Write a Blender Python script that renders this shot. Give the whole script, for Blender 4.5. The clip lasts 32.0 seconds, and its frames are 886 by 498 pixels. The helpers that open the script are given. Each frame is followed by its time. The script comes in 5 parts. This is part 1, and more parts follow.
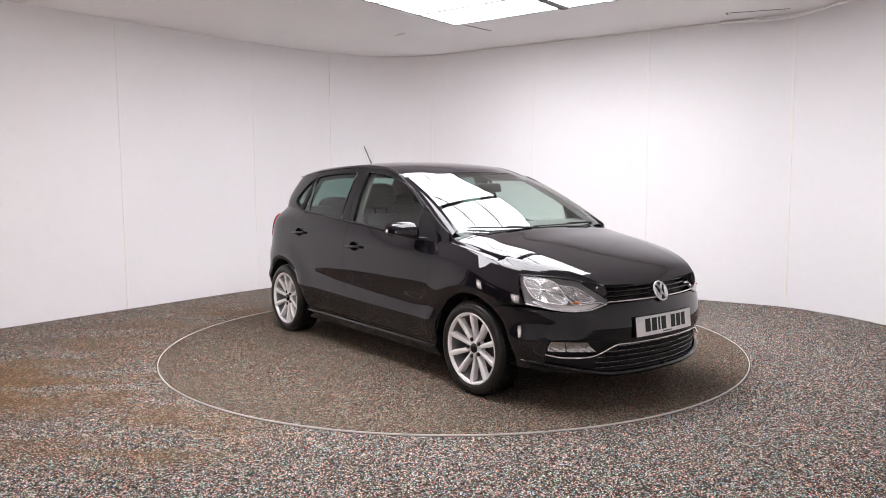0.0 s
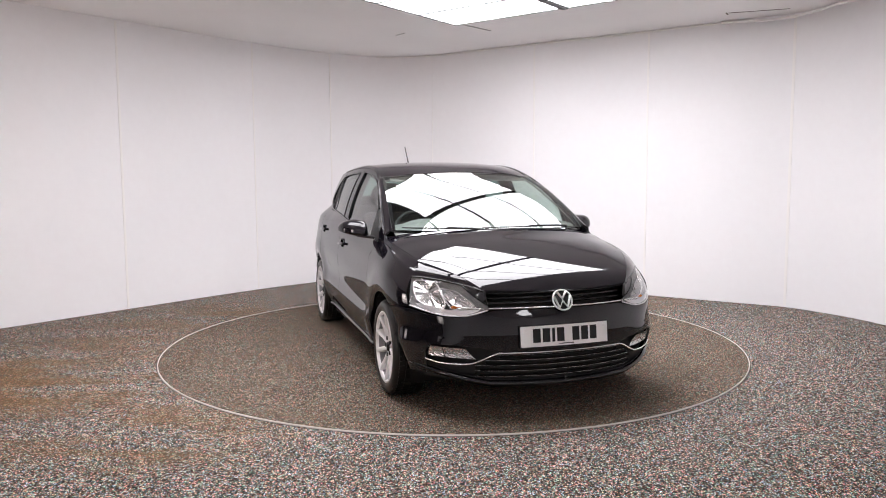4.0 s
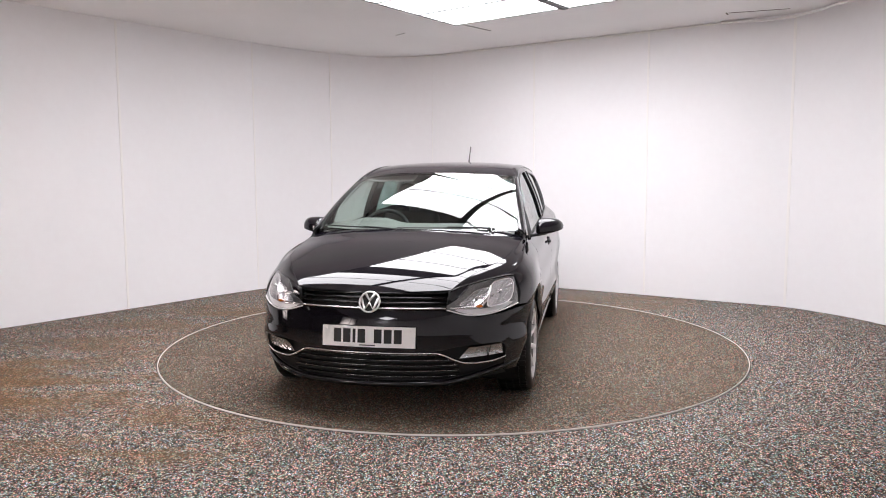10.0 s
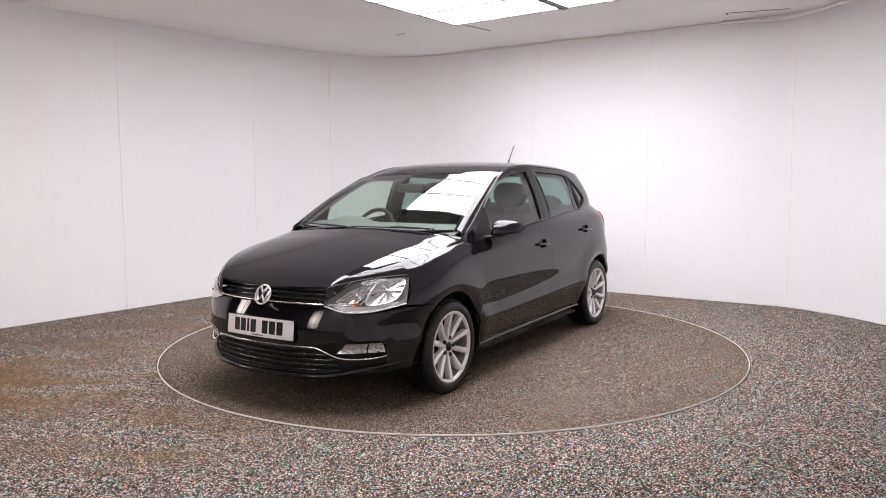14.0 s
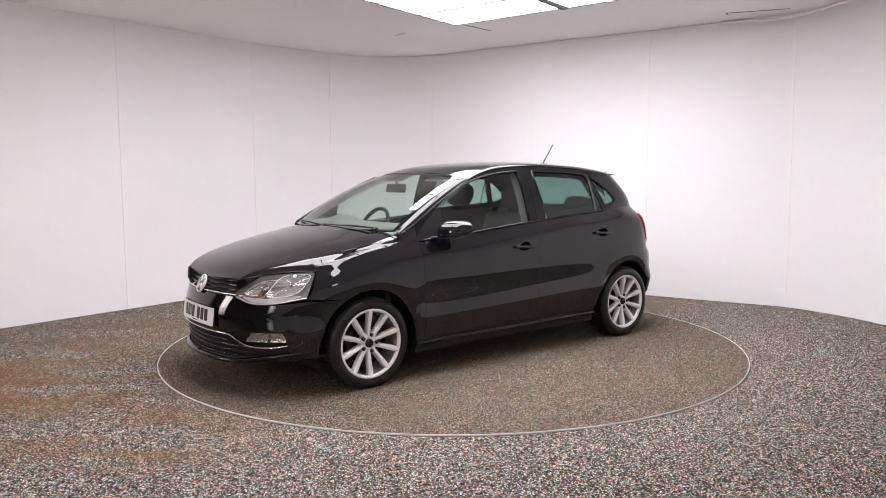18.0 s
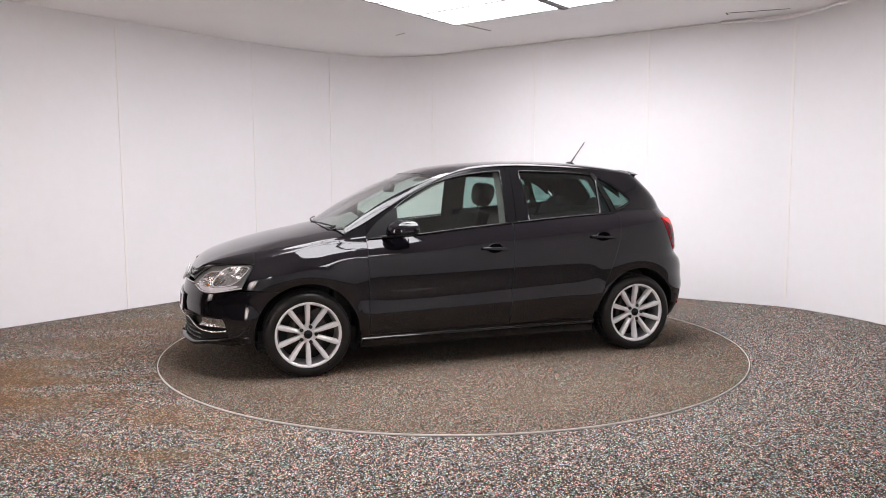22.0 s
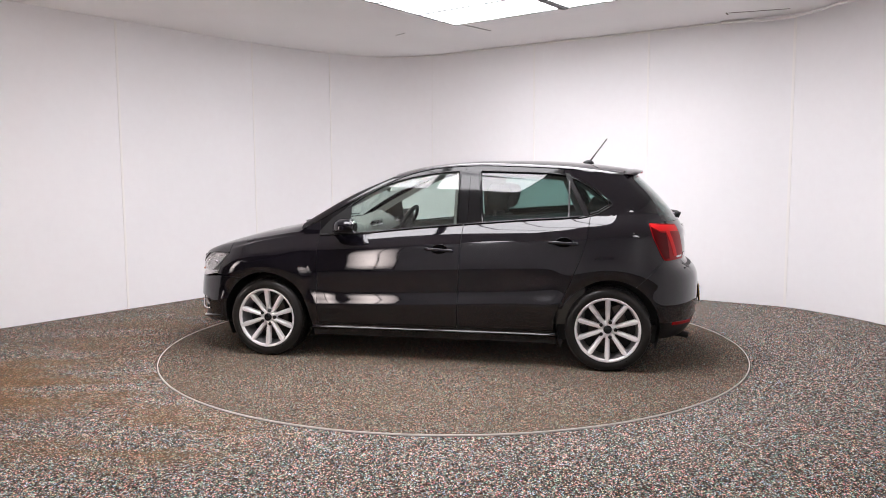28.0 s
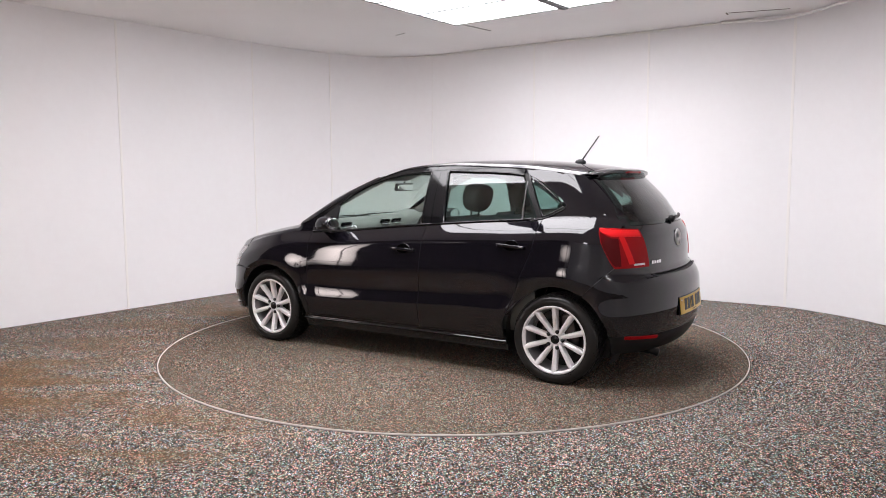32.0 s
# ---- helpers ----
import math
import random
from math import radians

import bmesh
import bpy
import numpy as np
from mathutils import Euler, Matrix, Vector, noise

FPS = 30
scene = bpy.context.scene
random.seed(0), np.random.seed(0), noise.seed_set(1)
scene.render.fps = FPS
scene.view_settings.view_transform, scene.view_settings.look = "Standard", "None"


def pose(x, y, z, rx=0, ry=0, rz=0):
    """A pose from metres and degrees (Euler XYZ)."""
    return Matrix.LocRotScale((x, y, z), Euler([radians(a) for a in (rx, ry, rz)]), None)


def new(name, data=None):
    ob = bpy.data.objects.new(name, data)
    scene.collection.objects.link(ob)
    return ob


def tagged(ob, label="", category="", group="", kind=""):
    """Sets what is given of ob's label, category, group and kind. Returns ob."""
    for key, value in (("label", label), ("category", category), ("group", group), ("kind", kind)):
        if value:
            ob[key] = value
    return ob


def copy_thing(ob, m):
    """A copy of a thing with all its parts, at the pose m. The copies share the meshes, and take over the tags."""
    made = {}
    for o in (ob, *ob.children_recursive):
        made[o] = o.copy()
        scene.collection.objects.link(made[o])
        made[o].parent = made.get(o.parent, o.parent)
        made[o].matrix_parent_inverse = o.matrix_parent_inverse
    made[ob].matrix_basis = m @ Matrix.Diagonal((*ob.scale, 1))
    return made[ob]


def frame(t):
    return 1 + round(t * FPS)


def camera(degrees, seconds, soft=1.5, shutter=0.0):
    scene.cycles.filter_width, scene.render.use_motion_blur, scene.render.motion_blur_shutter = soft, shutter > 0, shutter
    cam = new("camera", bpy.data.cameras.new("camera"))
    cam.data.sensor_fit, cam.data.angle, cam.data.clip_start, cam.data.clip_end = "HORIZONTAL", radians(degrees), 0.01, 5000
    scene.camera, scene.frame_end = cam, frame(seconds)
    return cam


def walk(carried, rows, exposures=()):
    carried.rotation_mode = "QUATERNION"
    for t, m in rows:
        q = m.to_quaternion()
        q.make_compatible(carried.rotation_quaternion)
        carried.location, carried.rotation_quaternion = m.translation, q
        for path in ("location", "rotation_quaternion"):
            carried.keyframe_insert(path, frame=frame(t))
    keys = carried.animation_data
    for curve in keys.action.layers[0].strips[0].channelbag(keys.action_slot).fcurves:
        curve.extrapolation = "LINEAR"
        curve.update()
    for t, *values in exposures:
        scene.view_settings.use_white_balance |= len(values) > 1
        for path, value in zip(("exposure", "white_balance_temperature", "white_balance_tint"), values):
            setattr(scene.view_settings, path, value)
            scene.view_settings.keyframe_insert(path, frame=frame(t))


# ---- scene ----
cam = camera(61.67, 32.0, soft=0.95)
CAM_POSE = pose(0, -5.907, 1.318, 90 - 5.536, 0, 0.67) @ pose(0, 0, 0, 0, 0, -0.32)
walk(cam, [(0.0, CAM_POSE), (32.0, CAM_POSE)], exposures=[(0.0, 0.0), (32.0, 0.0)])

# ---- world: a closed hall, so only a faint sky beyond it ----
world = bpy.data.worlds.new("world")
scene.world = world
world.use_nodes = True
world.node_tree.nodes["Background"].inputs["Color"].default_value = (0.6, 0.63, 0.68, 1)
world.node_tree.nodes["Background"].inputs["Strength"].default_value = 0.05

PANEL_POWER = 11.2
TUBE_POWER = 2.0
UPRIGHT_POWER = 19.0


# ---- materials ----
def mat(name, colour=(0.5, 0.5, 0.5), rough=0.5, metal=0.0, coat=0.0, spec=0.5, emit=None, power=0.0, trans=0.0, ior=1.45, coat_rough=0.03):
    m = bpy.data.materials.new(name)
    m.use_nodes = True
    b = m.node_tree.nodes["Principled BSDF"]
    b.inputs["Base Color"].default_value = (*colour, 1)
    b.inputs["Roughness"].default_value = rough
    b.inputs["Metallic"].default_value = metal
    b.inputs["Coat Weight"].default_value = coat
    b.inputs["Coat Roughness"].default_value = coat_rough
    b.inputs["Specular IOR Level"].default_value = spec
    b.inputs["Transmission Weight"].default_value = trans
    b.inputs["IOR"].default_value = ior
    if emit:
        b.inputs["Emission Color"].default_value = (*emit, 1)
        b.inputs["Emission Strength"].default_value = power
    return m


def node(m, kind, **sets):
    n = m.node_tree.nodes.new(kind)
    for key, value in sets.items():
        n.inputs[key.replace("_", " ")].default_value = value
    return n


def link(m, a, b):
    m.node_tree.links.new(a, b)


def ramp(m, fac, stops):
    n = m.node_tree.nodes.new("ShaderNodeValToRGB")
    while len(n.color_ramp.elements) < len(stops):
        n.color_ramp.elements.new(0.5)
    for e, (p, c) in zip(n.color_ramp.elements, stops):
        e.position, e.color = p, (*c, 1)
    link(m, fac, n.inputs["Fac"])
    return n.outputs["Color"]


def mix(m, fac, a, b, blend="MIX"):
    n = m.node_tree.nodes.new("ShaderNodeMix")
    n.data_type, n.blend_type = "RGBA", blend
    if isinstance(fac, float):
        n.inputs[0].default_value = fac
    else:
        link(m, fac, n.inputs[0])
    for sock, v in ((n.inputs[6], a), (n.inputs[7], b)):
        if isinstance(v, tuple):
            sock.default_value = (*v, 1)
        else:
            link(m, v, sock)
    return n.outputs[2]


def noise_fac(m, scale, detail=3.0, rough=0.5, coords="Object"):
    tc = m.node_tree.nodes.new("ShaderNodeTexCoord")
    n = node(m, "ShaderNodeTexNoise", Scale=scale, Detail=detail, Roughness=rough)
    link(m, tc.outputs[coords], n.inputs["Vector"])
    return n.outputs["Fac"]


def bump(m, height, strength, distance):
    n = node(m, "ShaderNodeBump", Strength=strength, Distance=distance)
    link(m, height, n.inputs["Height"])
    link(m, n.outputs["Normal"], m.node_tree.nodes["Principled BSDF"].inputs["Normal"])


def rough_vary(m, lo, hi, scale):
    f = noise_fac(m, scale)
    r = node(m, "ShaderNodeMapRange", To_Min=lo, To_Max=hi)
    link(m, f, r.inputs["Value"])
    link(m, r.outputs["Result"], m.node_tree.nodes["Principled BSDF"].inputs["Roughness"])


def colour_in(m, socket):
    link(m, socket, m.node_tree.nodes["Principled BSDF"].inputs["Base Color"])


def carpet_material(name, tint, stain, spots, worn=0.0, along=1.0):
    """Loop-pile carpet of mixed flecks, greys, browns, dull red and cream, with rusty stains."""
    m = mat(name, rough=0.95, spec=0.12)
    tc = m.node_tree.nodes.new("ShaderNodeTexCoord")
    v = node(m, "ShaderNodeTexVoronoi", Scale=178.0)
    loops = node(m, "ShaderNodeMapping", Scale=(1.0, along, 1.0))
    link(m, tc.outputs["Object"], loops.inputs["Vector"])
    link(m, loops.outputs["Vector"], v.inputs["Vector"])
    sep = m.node_tree.nodes.new("ShaderNodeSeparateColor")
    link(m, v.outputs["Color"], sep.inputs["Color"])
    value = ramp(m, sep.outputs["Red"], [(0.0, (0.03, 0.03, 0.03)), (0.30, (0.09, 0.09, 0.09)), (0.52, (0.22, 0.22, 0.22)), (0.70, (0.40, 0.40, 0.40)), (0.82, (0.66, 0.66, 0.66)), (1.0, (1.0, 1.0, 1.0))])
    hue = ramp(m, sep.outputs["Green"], [(0.0, (1.45, 0.58, 0.42)), (0.20, (1.05, 0.95, 0.80)), (0.38, (0.60, 1.10, 0.78)), (0.56, (0.78, 0.98, 1.28)), (0.78, (1.18, 1.0, 0.55)), (1.0, (1.6, 0.55, 0.66))])
    c = mix(m, 1.0, mix(m, 1.0, value, hue, "MULTIPLY"), tint, "MULTIPLY")
    # shade between the loops put into the colour: lighter tops, dark gaps
    c = mix(m, 1.0, c, ramp(m, v.outputs["Distance"], [(0.18, (1.3, 1.3, 1.3)), (0.62, (0.30, 0.30, 0.30))]), "MULTIPLY")
    # worn pile evens out the flecks
    c = mix(m, worn, c, mix(m, 1.0, (0.205, 0.20, 0.19), tint, "MULTIPLY"))
    big = noise_fac(m, 1.6, 4.0, 0.6)
    if spots:
        # drawn out across the room, where wheels have carried the rust
        drawn = node(m, "ShaderNodeMapping", Scale=(0.42, 1.35, 1.0))
        link(m, tc.outputs["Object"], drawn.inputs["Vector"])
        smear = node(m, "ShaderNodeTexNoise", Scale=2.0, Detail=4.0, Roughness=0.6)
        link(m, drawn.outputs["Vector"], smear.inputs["Vector"])
        big = smear.outputs["Fac"]
        # the stains spread from a few places on the floor
        for x, y, r in spots:
            d = m.node_tree.nodes.new("ShaderNodeVectorMath")
            d.operation = "DISTANCE"
            link(m, tc.outputs["Object"], d.inputs[0])
            d.inputs[1].default_value = (x, y, 0)
            k = node(m, "ShaderNodeMapRange", From_Min=r, From_Max=0.2 * r, To_Min=0.0, To_Max=1.0)
            link(m, d.outputs["Value"], k.inputs["Value"])
            mask = mix(m, 1.0, k.outputs["Result"], ramp(m, big, [(0.42, (0, 0, 0)), (0.58, (stain, stain, stain))]), "MULTIPLY")
            dyed = mix(m, 0.55, mix(m, 1.0, c, (1.03, 0.80, 0.58), "MULTIPLY"), (0.152, 0.102, 0.058))
            c = mix(m, mask, c, dyed)
    else:
        c = mix(m, ramp(m, big, [(0.36, (0, 0, 0)), (0.70, (stain, stain, stain))]), c, (0.125, 0.090, 0.058))
    shade = ramp(m, noise_fac(m, 7.0, 3.0), [(0.3, (0.93, 0.93, 0.93)), (0.7, (1.05, 1.045, 1.04))])
    colour_in(m, mix(m, 1.0, c, shade, "MULTIPLY"))
    bump(m, v.outputs["Distance"], 0.4, 0.003)
    return m


def wall_material():
    m = mat("white_wall_panel", (0.8, 0.79, 0.8), 0.6, spec=0.25)
    f = noise_fac(m, 0.7, 4.0)
    c = ramp(m, f, [(0.3, (0.90, 0.89, 0.90)), (0.7, (0.93, 0.92, 0.93))])
    g = noise_fac(m, 14.0, 4.0)
    colour_in(m, mix(m, 1.0, c, ramp(m, g, [(0.25, (0.985, 0.98, 0.98)), (0.75, (1.0, 1.0, 1.0))]), "MULTIPLY"))
    bump(m, noise_fac(m, 2.5, 2.0), 0.12, 0.02)
    return m


def paint_material():
    """Near-black paint with a trace of plum flake under a clear coat."""
    m = mat("black_paint", (0.012, 0.008, 0.010), 0.5, coat=1.0, spec=0.0, coat_rough=0.036)
    m.node_tree.nodes["Principled BSDF"].inputs["Coat IOR"].default_value = 1.58
    f = noise_fac(m, 900.0, 1.0)
    colour_in(m, ramp(m, f, [(0.40, (0.0040, 0.0034, 0.0052)), (0.75, (0.0110, 0.0094, 0.0140))]))
    return m


MAT_CARPET = carpet_material("flecked_carpet", (1.0, 0.98, 1.01), 0.85, ((-3.0, -0.6, 1.7), (-2.2, -1.6, 1.3), (-3.3, -1.9, 1.3), (-2.4, 1.2, 1.2), (-1.5, -2.3, 0.8), (1.9, 2.0, 0.9)), along=0.66)
MAT_TABLE = carpet_material("turntable_carpet", (0.77, 0.70, 0.647), 0.34, (), 0.05)
MAT_WALL = wall_material()
MAT_CEIL = mat("white_ceiling_board", (0.90, 0.87, 0.865), 0.7, spec=0.2)
colour_in(MAT_CEIL, ramp(MAT_CEIL, noise_fac(MAT_CEIL, 0.9, 4.0), [(0.3, (0.90, 0.885, 0.88)), (0.7, (0.94, 0.925, 0.92))]))
bump(MAT_CEIL, noise_fac(MAT_CEIL, 3.0, 2.0), 0.15, 0.02)
MAT_JOINT = mat("dusty_open_joint", (0.22, 0.19, 0.17), 0.9)
MAT_BADGE = mat("bright_badge_metal", (0.86, 0.85, 0.85), 0.28, metal=0.35)
MAT_STRIP = mat("white_plastic_strip", (0.93, 0.91, 0.89), 0.35)
MAT_DARK_WALL = mat("dark_workshop_wall", (0.10, 0.085, 0.075), 0.8)
colour_in(MAT_DARK_WALL, ramp(MAT_DARK_WALL, noise_fac(MAT_DARK_WALL, 1.5, 4.0), [(0.3, (0.20, 0.17, 0.155)), (0.7, (0.32, 0.28, 0.26))]))
MAT_PANEL = mat("lit_panel", (0.9, 0.9, 0.9), 0.5, emit=(0.985, 0.960, 1.005), power=PANEL_POWER)
MAT_PANEL_OFF = mat("unlit_panel", (0.35, 0.34, 0.34), 0.5)
MAT_UPRIGHT = mat("lit_upright_panel", (0.9, 0.9, 0.9), 0.5, emit=(1.0, 0.86, 0.83), power=UPRIGHT_POWER)
# a soft box: brightest in the middle of its cloth
_tc = MAT_UPRIGHT.node_tree.nodes.new("ShaderNodeTexCoord")
_mp = MAT_UPRIGHT.node_tree.nodes.new("ShaderNodeMapping")
_mp.inputs["Location"].default_value = (0.0, 0.0, -1.25)
_mp.inputs["Scale"].default_value = (2.5, 0.0, 1.0)
_gr = MAT_UPRIGHT.node_tree.nodes.new("ShaderNodeTexGradient")
_gr.gradient_type = "SPHERICAL"
link(MAT_UPRIGHT, _tc.outputs["Object"], _mp.inputs["Vector"])
link(MAT_UPRIGHT, _mp.outputs["Vector"], _gr.inputs["Vector"])
_st = node(MAT_UPRIGHT, "ShaderNodeMapRange", From_Min=0.10, From_Max=0.95, To_Min=0.02 * UPRIGHT_POWER, To_Max=0.85 * UPRIGHT_POWER)
link(MAT_UPRIGHT, _gr.outputs["Fac"], _st.inputs["Value"])
link(MAT_UPRIGHT, _st.outputs["Result"], MAT_UPRIGHT.node_tree.nodes["Principled BSDF"].inputs["Emission Strength"])
MAT_TUBE = mat("lit_tube", (0.9, 0.9, 0.9), 0.5, emit=(1.0, 0.9, 0.82), power=TUBE_POWER)
MAT_FRAME = mat("grey_light_frame", (0.09, 0.088, 0.088), 0.5)
MAT_RING = mat("aluminium_edge", (0.60, 0.56, 0.52), 0.5)
rough_vary(MAT_RING, 0.3, 0.6, 30.0)
MAT_PAINT = paint_material()
MAT_GLOSS = mat("gloss_black_trim", (0.006, 0.006, 0.007), 0.08)
MAT_PLASTIC = mat("black_plastic", (0.012, 0.012, 0.0125), 0.45, spec=0.35)
rough_vary(MAT_PLASTIC, 0.38, 0.55, 60.0)
MAT_RUBBER = mat("tyre_rubber", (0.013, 0.0122, 0.0118), 0.35, spec=0.45)
rough_vary(MAT_RUBBER, 0.22, 0.40, 40.0)
MAT_CHROME = mat("chrome", (0.86, 0.86, 0.87), 0.10, metal=1.0)
MAT_ALLOY = mat("silver_alloy", (0.90, 0.88, 0.89), 0.40, metal=0.25)
rough_vary(MAT_ALLOY, 0.25, 0.4, 25.0)
MAT_STEEL = mat("brake_steel", (0.10, 0.085, 0.08), 0.45, metal=0.9)
MAT_BARREL = mat("dull_alloy_barrel", (0.30, 0.295, 0.30), 0.5, metal=0.5)
MAT_WHITE = mat("white_plate", (0.95, 0.94, 0.93), 0.3)
MAT_YELLOW = mat("yellow_plate", (0.72, 0.46, 0.05), 0.3)
MAT_INK = mat("black_ink", (0.01, 0.01, 0.01), 0.4)
MAT_SEAT = mat("dark_seat_cloth", (0.085, 0.084, 0.082), 0.9)
bump(MAT_SEAT, noise_fac(MAT_SEAT, 60.0), 0.2, 0.004)
MAT_DASH = mat("grey_dash_plastic", (0.125, 0.125, 0.118), 0.6)
rough_vary(MAT_DASH, 0.5, 0.7, 30.0)
MAT_LINER = mat("pale_headlining", (0.42, 0.41, 0.39), 0.9)
MAT_RED = mat("red_lens", (0.40, 0.007, 0.011), 0.3, spec=0.12)
MAT_RED_BRIGHT = mat("bright_red_lens", (0.90, 0.022, 0.026), 0.3, spec=0.12)
MAT_RED_DARK = mat("dark_red_lens", (0.11, 0.004, 0.006), 0.25, spec=0.15)
MAT_AMBER = mat("amber_bulb", (0.6, 0.16, 0.02), 0.25)
MAT_LAMP_BACK = mat("lamp_housing", (0.20, 0.198, 0.20), 0.36, metal=0.25)


def glass_material(name, tint, keep, gloss=0.075):
    """Thin glass: a clear tinted sheet with a mirror-like surface at grazing angles."""
    m = bpy.data.materials.new(name)
    m.use_nodes = True
    t = m.node_tree
    t.nodes.clear()
    out = t.nodes.new("ShaderNodeOutputMaterial")
    tr = t.nodes.new("ShaderNodeBsdfTransparent")
    tr.inputs["Color"].default_value = (*[c * keep for c in tint], 1)
    gl = t.nodes.new("ShaderNodeBsdfGlossy")
    gl.inputs["Roughness"].default_value = 0.0
    gl.inputs["Color"].default_value = (0.95, 0.95, 0.95, 1)
    lw = t.nodes.new("ShaderNodeLayerWeight")
    lw.inputs["Blend"].default_value = 0.5
    pw = t.nodes.new("ShaderNodeMath")
    pw.operation = "POWER"
    pw.inputs[1].default_value = 4.5
    t.links.new(lw.outputs["Facing"], pw.inputs[0])
    ma = t.nodes.new("ShaderNodeMath")
    ma.operation = "MULTIPLY_ADD"
    ma.inputs[1].default_value, ma.inputs[2].default_value = 0.92, gloss
    t.links.new(pw.outputs[0], ma.inputs[0])
    mx = t.nodes.new("ShaderNodeMixShader")
    t.links.new(ma.outputs[0], mx.inputs["Fac"])
    t.links.new(tr.outputs[0], mx.inputs[1])
    t.links.new(gl.outputs[0], mx.inputs[2])
    t.links.new(mx.outputs[0], out.inputs["Surface"])
    return m


MAT_GLASS = glass_material("clear_green_glass", (0.88, 1.0, 0.95), 0.90, 0.070)
MAT_SCREEN = glass_material("clear_green_screen_glass", (0.88, 1.0, 0.95), 0.88, 0.10)
MAT_TINT = glass_material("tinted_glass", (0.70, 1.0, 0.93), 0.50, 0.065)
MAT_LENS = glass_material("clear_lamp_lens", (1.0, 1.0, 1.0), 0.96, 0.045)
MAT_BRIGHT = mat("bright_trim", (0.78, 0.77, 0.77), 0.22, metal=1.0)
MAT_REFLECTOR = mat("lamp_reflector", (0.62, 0.62, 0.63), 0.24, metal=1.0)
MAT_SLAT = mat("dark_grey_slat_plastic", (0.008, 0.0076, 0.0078), 0.55, spec=0.15)
MAT_BAR = mat("grey_bar", (0.10, 0.10, 0.105), 0.4)
MAT_DEAD_BLACK = mat("dead_black", (0.002, 0.002, 0.002), 1.0, spec=0.0)
MAT_PILLAR = mat("pale_pillar_trim", (0.11, 0.105, 0.098), 0.75)


# ---- mesh helpers ----
def finish(name, verts, faces, material, parent=None, label="", smooth=True):
    me = bpy.data.meshes.new(name)
    me.from_pydata([tuple(v) for v in verts], [], faces)
    me.update()
    if smooth:
        for p in me.polygons:
            p.use_smooth = True
    me.materials.append(material)
    ob = new(name, me)
    if parent is not None:
        ob.parent = parent
    if label:
        ob["label"] = label
    return ob


def part(name, bm, material, parent=None, label="", smooth=True):
    """Links a bmesh as one mesh object under a thing or a part."""
    me = bpy.data.meshes.new(name)
    bm.to_mesh(me)
    bm.free()
    if smooth:
        for p in me.polygons:
            p.use_smooth = True
    me.materials.append(material)
    ob = new(name, me)
    if parent is not None:
        ob.parent = parent
    if label:
        ob["label"] = label
    return ob


def box(bm, size, m=Matrix(), bevel=0.0, seg=2):
    out = bmesh.ops.create_cube(bm, size=1.0, matrix=m @ Matrix.Diagonal((*size, 1)))
    if bevel:
        edges = list({e for v in out["verts"] for e in v.link_edges})
        bmesh.ops.bevel(bm, geom=edges, offset=bevel, segments=seg, affect="EDGES", profile=0.7)
    return bm


def boxed(size, m=Matrix(), bevel=0.0, seg=2):
    return box(bmesh.new(), size, m, bevel, seg)


def cyl(bm, r1, r2, depth, m=Matrix(), seg=32):
    bmesh.ops.create_cone(bm, cap_ends=True, segments=seg, radius1=r1, radius2=r2, depth=depth, matrix=m)
    return bm


def lathe(profile, seg, closed=False):
    """Verts and faces of a profile of (radius, offset) turned about the y axis."""
    verts, faces, n = [], [], len(profile)
    for k in range(seg):
        a = 2 * math.pi * k / seg
        for r, y in profile:
            verts.append((r * math.cos(a), y, r * math.sin(a)))
    last = n if closed else n - 1
    for k in range(seg):
        for i in range(last):
            j = (i + 1) % n
            faces.append((k * n + i, k * n + j, (k + 1) % seg * n + j, (k + 1) % seg * n + i))
    return verts, faces


def tube(points, radius, seg=8, closed=False, flat=1.0):
    """Verts and faces of a round bar along points."""
    verts, faces, n = [], [], len(points)
    pts = [Vector(p) for p in points]
    up = Vector((0.03, 0.05, 1)).normalized()
    for i, p in enumerate(pts):
        a = pts[(i - 1) % n] if closed or i else p
        b = pts[(i + 1) % n] if closed or i < n - 1 else p
        d = (b - a).normalized()
        s = d.cross(up).normalized()
        u = s.cross(d).normalized()
        for k in range(seg):
            q = 2 * math.pi * k / seg
            verts.append(p + s * math.cos(q) * radius + u * math.sin(q) * radius * flat)
    for i in range(n if closed else n - 1):
        for k in range(seg):
            faces.append((i * seg + k, i * seg + (k + 1) % seg, (i + 1) % n * seg + (k + 1) % seg, (i + 1) % n * seg + k))
    if not closed:
        faces.append(tuple(range(seg)))
        faces.append(tuple((n - 1) * seg + k for k in range(seg)))
    return verts, faces


def spl(*knots):
    """A smooth curve through (x, value) knots that does not overshoot."""
    ks = sorted(knots)
    xs, ys = [k[0] for k in ks], [k[1] for k in ks]
    h = [xs[i + 1] - xs[i] for i in range(len(xs) - 1)]
    d = [(ys[i + 1] - ys[i]) / h[i] for i in range(len(h))]
    m = [d[0]]
    for i in range(1, len(d)):
        m.append(0.0 if d[i - 1] * d[i] <= 0 else 2 * d[i - 1] * d[i] / (d[i - 1] + d[i]))
    m.append(d[-1])

    def f(x):
        if x <= xs[0]:
            return ys[0]
        if x >= xs[-1]:
            return ys[-1]
        i = 0
        while xs[i + 1] < x:
            i += 1
        t = (x - xs[i]) / h[i]
        return ((1 + 2 * t) * (1 - t) ** 2 * ys[i] + t * (1 - t) ** 2 * h[i] * m[i]
                + t * t * (3 - 2 * t) * ys[i + 1] + t * t * (t - 1) * h[i] * m[i + 1])
    return f


